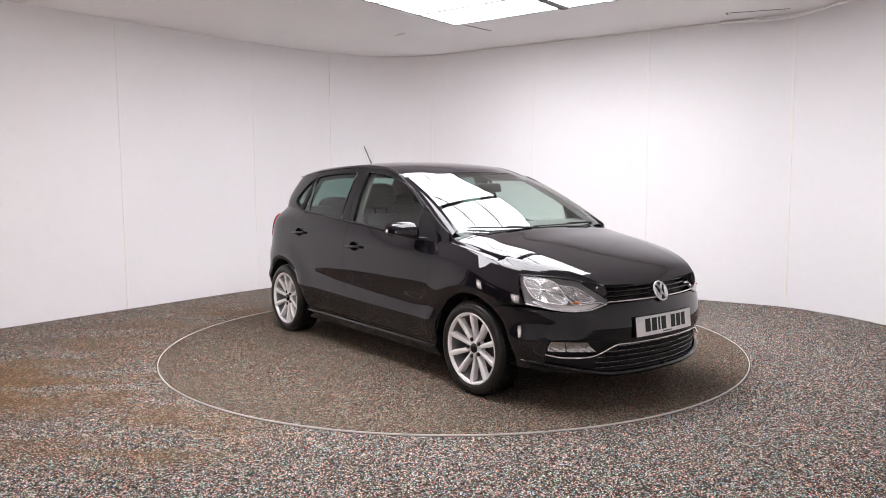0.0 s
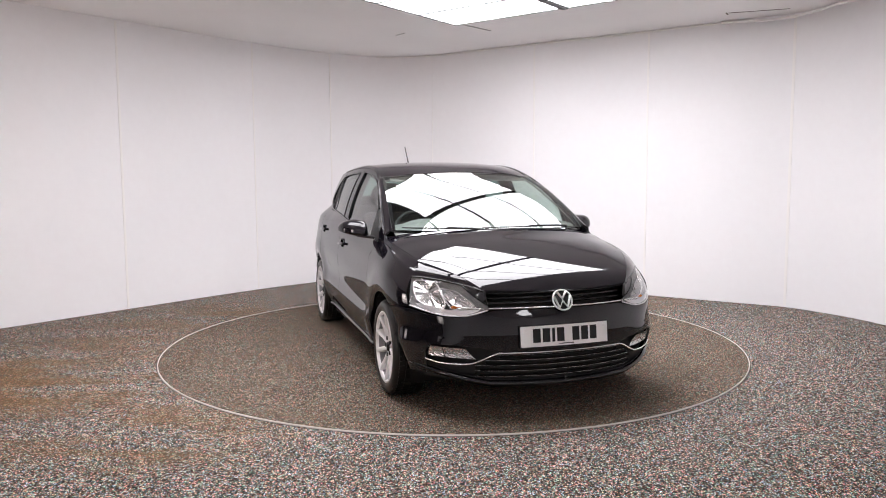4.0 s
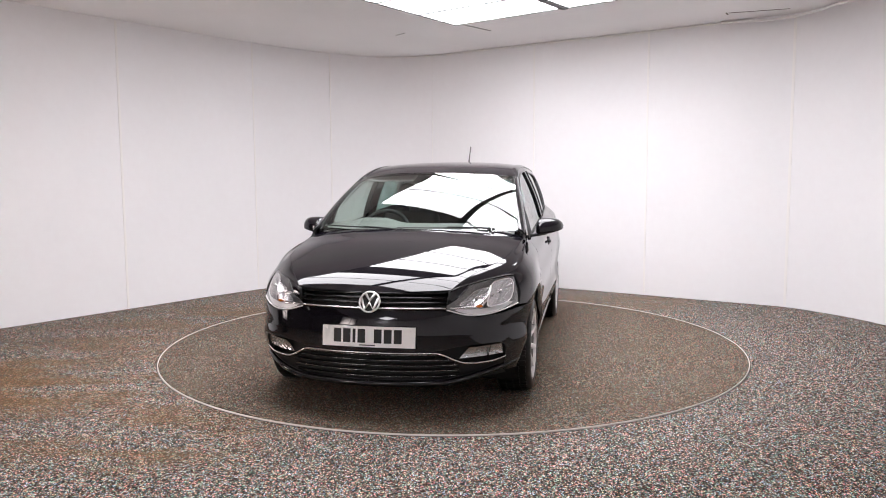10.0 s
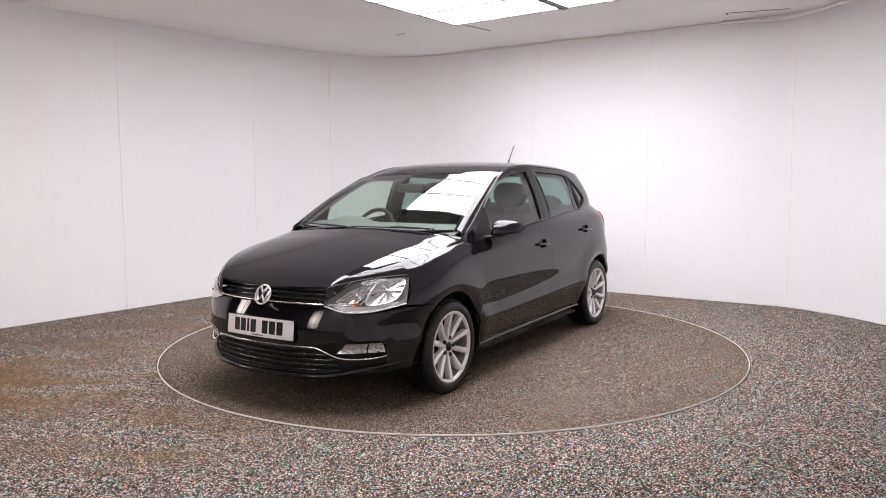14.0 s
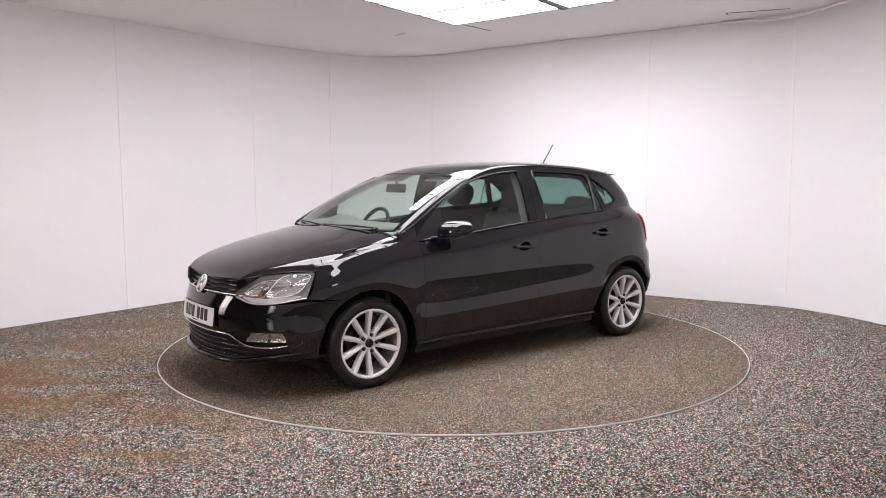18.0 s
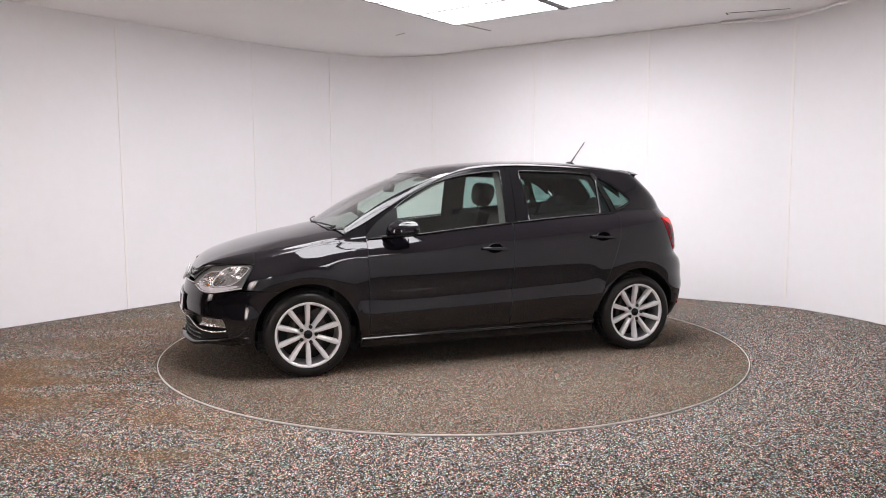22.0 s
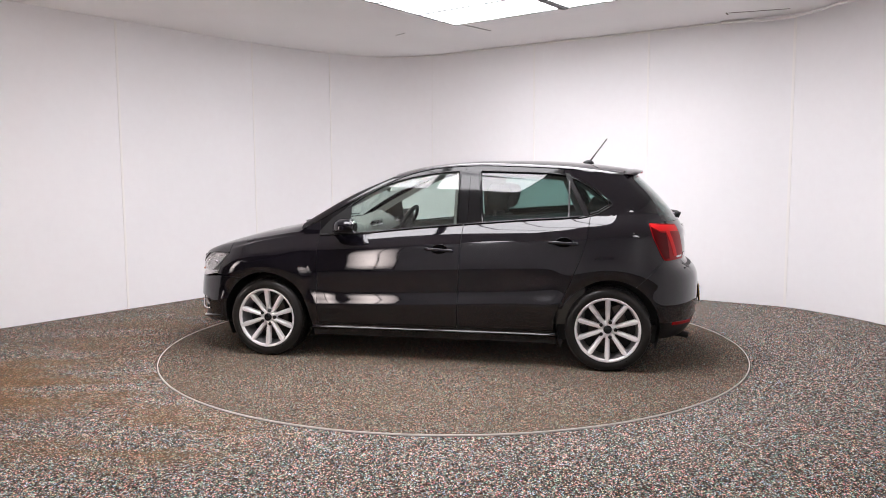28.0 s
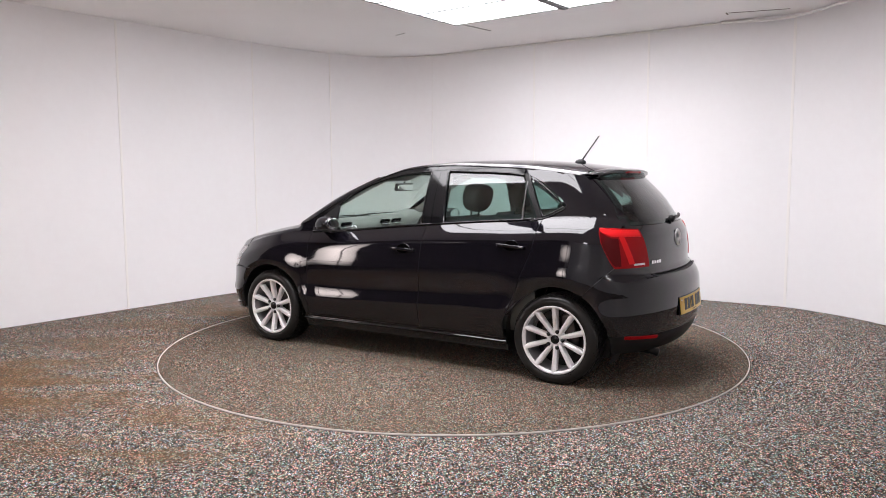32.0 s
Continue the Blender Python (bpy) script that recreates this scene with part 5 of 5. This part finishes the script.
def wheel_meshes():
    """One wheel as parts, with its outer face towards +y."""
    root = new("wheel", None)
    prof = [(0.212, -0.105), (0.222, -0.112), (0.248, -0.114), (0.274, -0.104), (0.2835, -0.088), (0.285, -0.04), (0.285, 0.03), (0.284, 0.070), (0.278, 0.086), (0.262, 0.098), (0.242, 0.101), (0.226, 0.097), (0.215, 0.090)]
    v, f = lathe(prof, 64)
    t = finish("tyre", v, f, MAT_RUBBER, root, "black road tyre")
    # tread blocks in four ribs
    verts, faces = [], []
    for rib, (y0, y1) in enumerate(((-0.088, -0.052), (-0.044, -0.010), (-0.002, 0.032), (0.040, 0.072))):
        r0 = 0.290 if rib in (1, 2) else 0.2885
        for k in range(60):
            a0 = 2 * math.pi * (k + 0.25 * rib) / 60
            n = len(verts)
            for r in (r0 - 0.006, r0):
                for a, y in ((a0, y0), (a0 + 0.082, y0), (a0 + 0.094, y1), (a0 + 0.012, y1)):
                    verts.append((r * math.cos(a), y, r * math.sin(a)))
            faces += [(n + 4, n + 5, n + 6, n + 7), (n, n + 1, n + 5, n + 4), (n + 1, n + 2, n + 6, n + 5), (n + 2, n + 3, n + 7, n + 6), (n + 3, n, n + 4, n + 7)]
    finish("tread", verts, faces, MAT_RUBBER, t, "black tread blocks", smooth=False)
    v, f = lathe([(0.196, -0.10), (0.186, -0.02), (0.191, 0.03), (0.197, 0.060), (0.2005, 0.078)], 64)
    finish("barrel", v, f, MAT_BARREL, root, "dull grey inside of the alloy rim")
    v, f = lathe([(0.2005, 0.078), (0.2030, 0.0885), (0.2085, 0.0935), (0.2165, 0.0960), (0.2205, 0.0925), (0.2195, 0.083)], 72)
    finish("rim", v, f, MAT_ALLOY, root, "silver alloy rim")
    # ten spokes: a broad ridged face, one stepped flank and a wedge-shaped tip on the rim
    for k in range(10):
        a = 2 * math.pi * (k + 0.5) / 10
        turn = 1 if k % 2 else -1
        verts, faces = [], []
        rows = ((0.030, 0.0105, 0.066), (0.060, 0.0125, 0.069), (0.095, 0.0140, 0.0745), (0.130, 0.0152, 0.0805), (0.165, 0.0162, 0.0865), (0.190, 0.0165, 0.0905), (0.203, 0.0130, 0.0930), (0.2135, 0.0035, 0.0945))
        for i, (rad, wid, y) in enumerate(rows):
            step = 0.0045 if 1 <= i <= 3 else 0.0
            for dx, dy in ((-wid - 0.002, -0.036), (-wid, -0.010), (-wid * 0.88, -0.003 - step * (turn < 0)), (-wid * 0.30, 0.0), (wid * 0.30, 0.0), (wid * 0.88, -0.003 - step * (turn > 0)), (wid, -0.010), (wid + 0.002, -0.036)):
                verts.append((rad * math.cos(a) - dx * math.sin(a), y + dy, rad * math.sin(a) + dx * math.cos(a)))
        for i in range(len(rows) - 1):
            for j in range(7):
                faces.append((i * 8 + j, i * 8 + j + 1, i * 8 + 9 + j, i * 8 + 8 + j))
        finish("spoke", verts, faces, MAT_ALLOY, root, smooth=False)
    v, f = lathe([(0.0, 0.064), (0.050, 0.064), (0.061, 0.058), (0.064, 0.03)], 40)
    finish("hub", v, f, MAT_ALLOY, root)
    v, f = lathe([(0.0, 0.076), (0.022, 0.0755), (0.0275, 0.072), (0.029, 0.06)], 28)
    finish("centre_cap", v, f, MAT_GLOSS, root, "black centre cap")
    for k in range(5):
        a = 2 * math.pi * k / 5
        part("bolt", cyl(bmesh.new(), 0.0125, 0.0115, 0.014, pose(0.053 * math.cos(a), 0.066, 0.053 * math.sin(a), 90, 0, 0), 14), MAT_INK, root, "black bolt cap")
    v, f = lathe([(0.06, -0.02), (0.06, 0.002), (0.130, 0.002), (0.130, -0.02)], 48)
    finish("brake_disc", v, f, MAT_STEEL, root, "grey brake disc")
    part("brake_caliper", boxed((0.07, 0.05, 0.15), pose(-0.115, -0.002, 0.03, 0, -15, 0), 0.012), MAT_STEEL, root)
    v, f = lathe([(0.0, -0.05), (0.20, -0.05)], 40)
    finish("backplate", v, f, MAT_INK, root)
    return root


def wheels():
    first = wheel_meshes()
    first.parent = car
    first.matrix_basis = pose(WHEELS, 0.720, 0.286, 0, 36, 0)
    for x, y, turn, spin in ((-WHEELS, 0.718, 0, 36), (WHEELS, -0.720, 180, 0), (-WHEELS, -0.718, 180, 4)):
        w = copy_thing(first, pose(x, y, 0.286, 0, 0, turn) @ pose(0, 0, 0, 0, spin, 0))
    # dark liners inside the arches
    for c in (WHEELS, -WHEELS):
        for sgn in (1, -1):
            verts, faces = [], []
            for k in range(25):
                a = math.radians(-25 + 230 * k / 24)
                x, z = c + (ARCH + 0.006) * math.cos(a), HUB + (ARCH + 0.006) * math.sin(a)
                yo = min(side(x, max(z, 0.22)).y - 0.012, 0.80)
                verts += [(x, yo * sgn, z), (x, 0.50 * sgn, z)]
            verts.append((c, 0.50 * sgn, HUB))
            for k in range(24):
                faces.append((2 * k, 2 * k + 1, 2 * k + 3, 2 * k + 2))
                faces.append((2 * k + 1, len(verts) - 1, 2 * k + 3))
            finish("arch_liner", verts, faces, MAT_INK, car, smooth=False)


def aerial():
    root = new("aerial", None)
    root.parent = car
    b = Vector((-1.075, 0, roof_mid(-1.075)))
    foot = bmesh.new()
    bmesh.ops.create_uvsphere(foot, u_segments=16, v_segments=8, radius=1.0, matrix=Matrix.Translation(b) @ Matrix.Diagonal((0.042, 0.020, 0.024, 1)))
    part("foot", foot, MAT_PLASTIC, root)
    tip = Vector((-1.212, 0, 1.598))
    v, f = tube([b + Vector((-0.01, 0, 0.012)), b.lerp(tip, 0.3)], 0.0058, 8)
    finish("rod", v, f, MAT_PLASTIC, root)
    v, f = tube([b.lerp(tip, 0.3), tip], 0.0042, 8)
    finish("whip", v, f, MAT_PLASTIC, root)


# ---- inside ----
def cabin(screen):
    fl = bmesh.new()
    box(fl, (3.1, 1.30, 0.12), pose(0.0, 0, 0.24))
    part("floor_pan", fl, MAT_INK, car, smooth=False)
    part("engine_block", boxed((0.62, 1.0, 0.42), pose(1.50, 0, 0.42), 0.03), MAT_INK, car, smooth=False)
    part("bulkhead", boxed((0.05, 1.36, 0.62), pose(1.02, 0, 0.60), 0.01), MAT_INK, car, smooth=False)
    part("boot_floor", boxed((0.55, 1.15, 0.05), pose(-1.45, 0, 0.62)), MAT_INK, car, smooth=False)
    # inner door cards and the headlining
    for sgn in (1, -1):
        sheet("door_card", lambda x, v: side(x, lerp(0.30, belt(x) - 0.012, v)) - Vector((0, 0.075, 0)), steps(0.80, -1.08, 12), steps(0, 1, 6), MAT_DASH, car, side=sgn, lip=False)
    sheet("headlining", lambda x, s: Vector((x, s * (roof_edge(x).y - 0.02), roof_mid(x) - (roof_mid(x) - roof_edge(x).z) * abs(s) ** 2.6 - 0.03)), steps(0.26, -1.32, 12), steps(-1, 1, 11), MAT_LINER, car, lip=False)
    # dark trim round the windows, on the inside
    for sgn in (1, -1):
        sheet("window_trim", lambda u, v: side(lerp(-1.088, -0.946, v) + lerp(0.055, -0.010, u), lerp(1.03, 1.345, v)) - Vector((0, 0.045, 0)), steps(0, 1, 3), steps(0, 1, 10), MAT_PLASTIC, car, side=sgn, lip=False, label="dark trim of the rear pillar")
        sheet("window_trim", lambda x, v: side(x, lerp(window_top(x) - 0.045, rail_z(x) - 0.01, v)) - Vector((0, 0.040, 0)), steps(-0.20, -1.18, 20), steps(0, 1, 3), MAT_PLASTIC, car, side=sgn, lip=False, label="dark trim under the roof")
        sheet("window_trim", lambda x, v: side(x, lerp(belt(x) - 0.02, belt(x) + 0.035, v)) - Vector((0, 0.060, 0)), steps(-0.25, -1.30, 16), steps(0, 1, 3), MAT_PLASTIC, car, side=sgn, lip=False, label="dark trim along the window sill")
    # dashboard
    def d(y, v):
        prof = ((1.03, 0.935), (0.90, 0.985), (0.72, 0.995), (0.62, 0.93), (0.60, 0.75), (0.68, 0.55))
        k = min(4, int(v * 5))
        x, z = [lerp(prof[k][i], prof[k + 1][i], v * 5 - k) for i in (0, 1)]
        hump = 0.040 * math.exp(-((y + 0.36) / 0.17) ** 4) * math.exp(-((x - 0.70) / 0.10) ** 2)
        return Vector((x - 0.06 * (y / 0.66) ** 2 * (v < 0.3), y, z + hump))
    dash = sheet("dashboard", d, steps(-0.66, 0.66, 25), steps(0, 1, 16), MAT_DASH, car, lip=False, label="dark grey dashboard")
    for y in (0.58, 0.08, -0.08, -0.60):
        fr = bmesh.new()
        box(fr, (0.02, 0.12, 0.06), pose(0.632, y, 0.942, 0, -30, 0), 0.012)
        part("air_vent", fr, MAT_GLOSS, dash)
        for dz in (-0.012, 0.008):
            part("vent_slat", boxed((0.012, 0.09, 0.005), pose(0.620 + 0.4 * dz, y, 0.944 + dz)), MAT_ALLOY, dash, smooth=False)
    # steering wheel on the car's right
    sw = new("steering_wheel", None)
    sw.parent = car
    m = pose(0.47, -0.36, 0.905, 0, 62, 0)
    v, f = tube([m @ Vector((0.182 * math.cos(a), 0.182 * math.sin(a), 0)) for a in steps(0, 2 * math.pi, 33)[:-1]], 0.016, 10, closed=True)
    finish("rim", v, f, MAT_PLASTIC, sw)
    hub = bmesh.new()
    bmesh.ops.create_uvsphere(hub, u_segments=20, v_segments=10, radius=1.0, matrix=m @ Matrix.Diagonal((0.07, 0.085, 0.03, 1)))
    part("hub", hub, MAT_PLASTIC, sw)
    for a in (90, -90, 0):
        e = m @ Vector((0.175 * math.cos(radians(a)), 0.175 * math.sin(radians(a)), 0))
        v, f = tube([m @ Vector((0, 0, 0)), e], 0.017, 8, flat=0.6)
        finish("spoke", v, f, MAT_PLASTIC, sw)
    v, f = tube([m @ Vector((0, 0, 0)), Vector((0.75, -0.36, 0.76))], 0.035, 10)
    finish("column", v, f, MAT_PLASTIC, sw)
    # rear-view mirror under the roof
    rm = new("rear_view_mirror", None)
    rm.parent = car
    part("shell", boxed((0.03, 0.23, 0.065), pose(0.485, 0.0, 1.235, 0, -12, 0), 0.014, 3), MAT_PLASTIC, rm)
    part("glass", boxed((0.004, 0.21, 0.05), pose(0.467, 0.0, 1.231, 0, -12, 0), 0.001), MAT_CHROME, rm, "mirror glass", smooth=False)
    v, f = tube([(0.485, 0, 1.255), (0.475, 0, 1.285)], 0.010, 8)
    finish("stalk", v, f, MAT_PLASTIC, rm)
    for y in (0.35, -0.35):
        part("sun_visor", boxed((0.16, 0.36, 0.015), pose(0.26, y, 1.315, 0, 18, 0), 0.006), MAT_LINER, car)
    # seats
    for y in (0.36, -0.36):
        seat(y, -0.09, 0.52)
    bench()


def cushion(size, m, squash=0.0):
    bm = bmesh.new()
    box(bm, size, Matrix(), min(size) * 0.38, 4)
    for v in bm.verts:
        k = v.co.z / size[2]
        v.co.y *= 1 - squash * max(0.0, k)
    bmesh.ops.transform(bm, matrix=m, verts=bm.verts)
    return bm


def headrest(parent, at, lean):
    m = Matrix.Translation(at) @ pose(0, 0, 0, 0, lean, 0)
    bm = bmesh.new()
    bmesh.ops.create_uvsphere(bm, u_segments=24, v_segments=14, radius=1.0)
    for v in bm.verts:
        x, y, z = [math.copysign(abs(c) ** 0.58, c) for c in v.co]
        v.co = m @ Vector((x * 0.074 * (1 + 0.10 * z), y * 0.142 * (1 - 0.10 * max(0.0, z) - 0.20 * max(0.0, -z)), z * 0.100))
    part("headrest", bm, MAT_SEAT, parent, "dark cloth headrest")
    for s in (-0.055, 0.055):
        v, f = tube([m @ Vector((0, s, -0.24)), m @ Vector((0, s, -0.08))], 0.006, 8)
        finish("headrest_post", v, f, MAT_CHROME, parent)


def seat(y, x, w):
    root = new("front_seat", None)
    root.parent = car
    part("cushion", cushion((0.52, w, 0.17), pose(x + 0.13, y, 0.52, 0, -6, 0)), MAT_SEAT, root)
    part("backrest", cushion((0.15, w, 0.60), pose(x - 0.20, y, 0.735, 0, -16, 0), 0.28), MAT_SEAT, root)
    part("seat_base", boxed((0.45, w - 0.12, 0.16), pose(x + 0.10, y, 0.38), 0.02), MAT_PLASTIC, root)
    headrest(root, Vector((x - 0.34, y, 1.165)), -12)


def bench():
    root = new("rear_seat", None)
    root.parent = car
    part("cushion", cushion((0.50, 1.22, 0.17), pose(-0.72, 0, 0.54, 0, -6, 0)), MAT_SEAT, root)
    part("backrest", cushion((0.15, 1.20, 0.56), pose(-1.06, 0, 0.80, 0, -20, 0), 0.08), MAT_SEAT, root)
    for y in (0.36, -0.36):
        headrest(root, Vector((-1.15, y, 1.045)), -14)


both(wing)
bonnet()
both(door_front)
both(door_rear)
both(quarter)
both(rails)
both(seam_backs)
roof()
SCREEN = windscreen()
wipers(SCREEN)
bumper_front()
grille_upper()
both(headlamp)
bumper_rear()
tailgate()
both(tail_lamp)
both(sill)
both(mirror)
wheels()
aerial()
cabin(SCREEN)

# ---- movement: the table turns clockwise at a steady rate with the car on it ----
RATE = -5.0225
START = -51.09
CAR_AT = Vector((0.0117, -0.0502, 0.002))


def motions():
    times = [0.5 * k for k in range(65)]
    walk(turntable, [(t, pose(0, 0, 0.004, 0, 0, RATE * t)) for t in times])
    walk(car, [(t, pose(0, 0, 0, 0, 0, START + RATE * t) @ Matrix.Translation(CAR_AT)) for t in times])


motions()
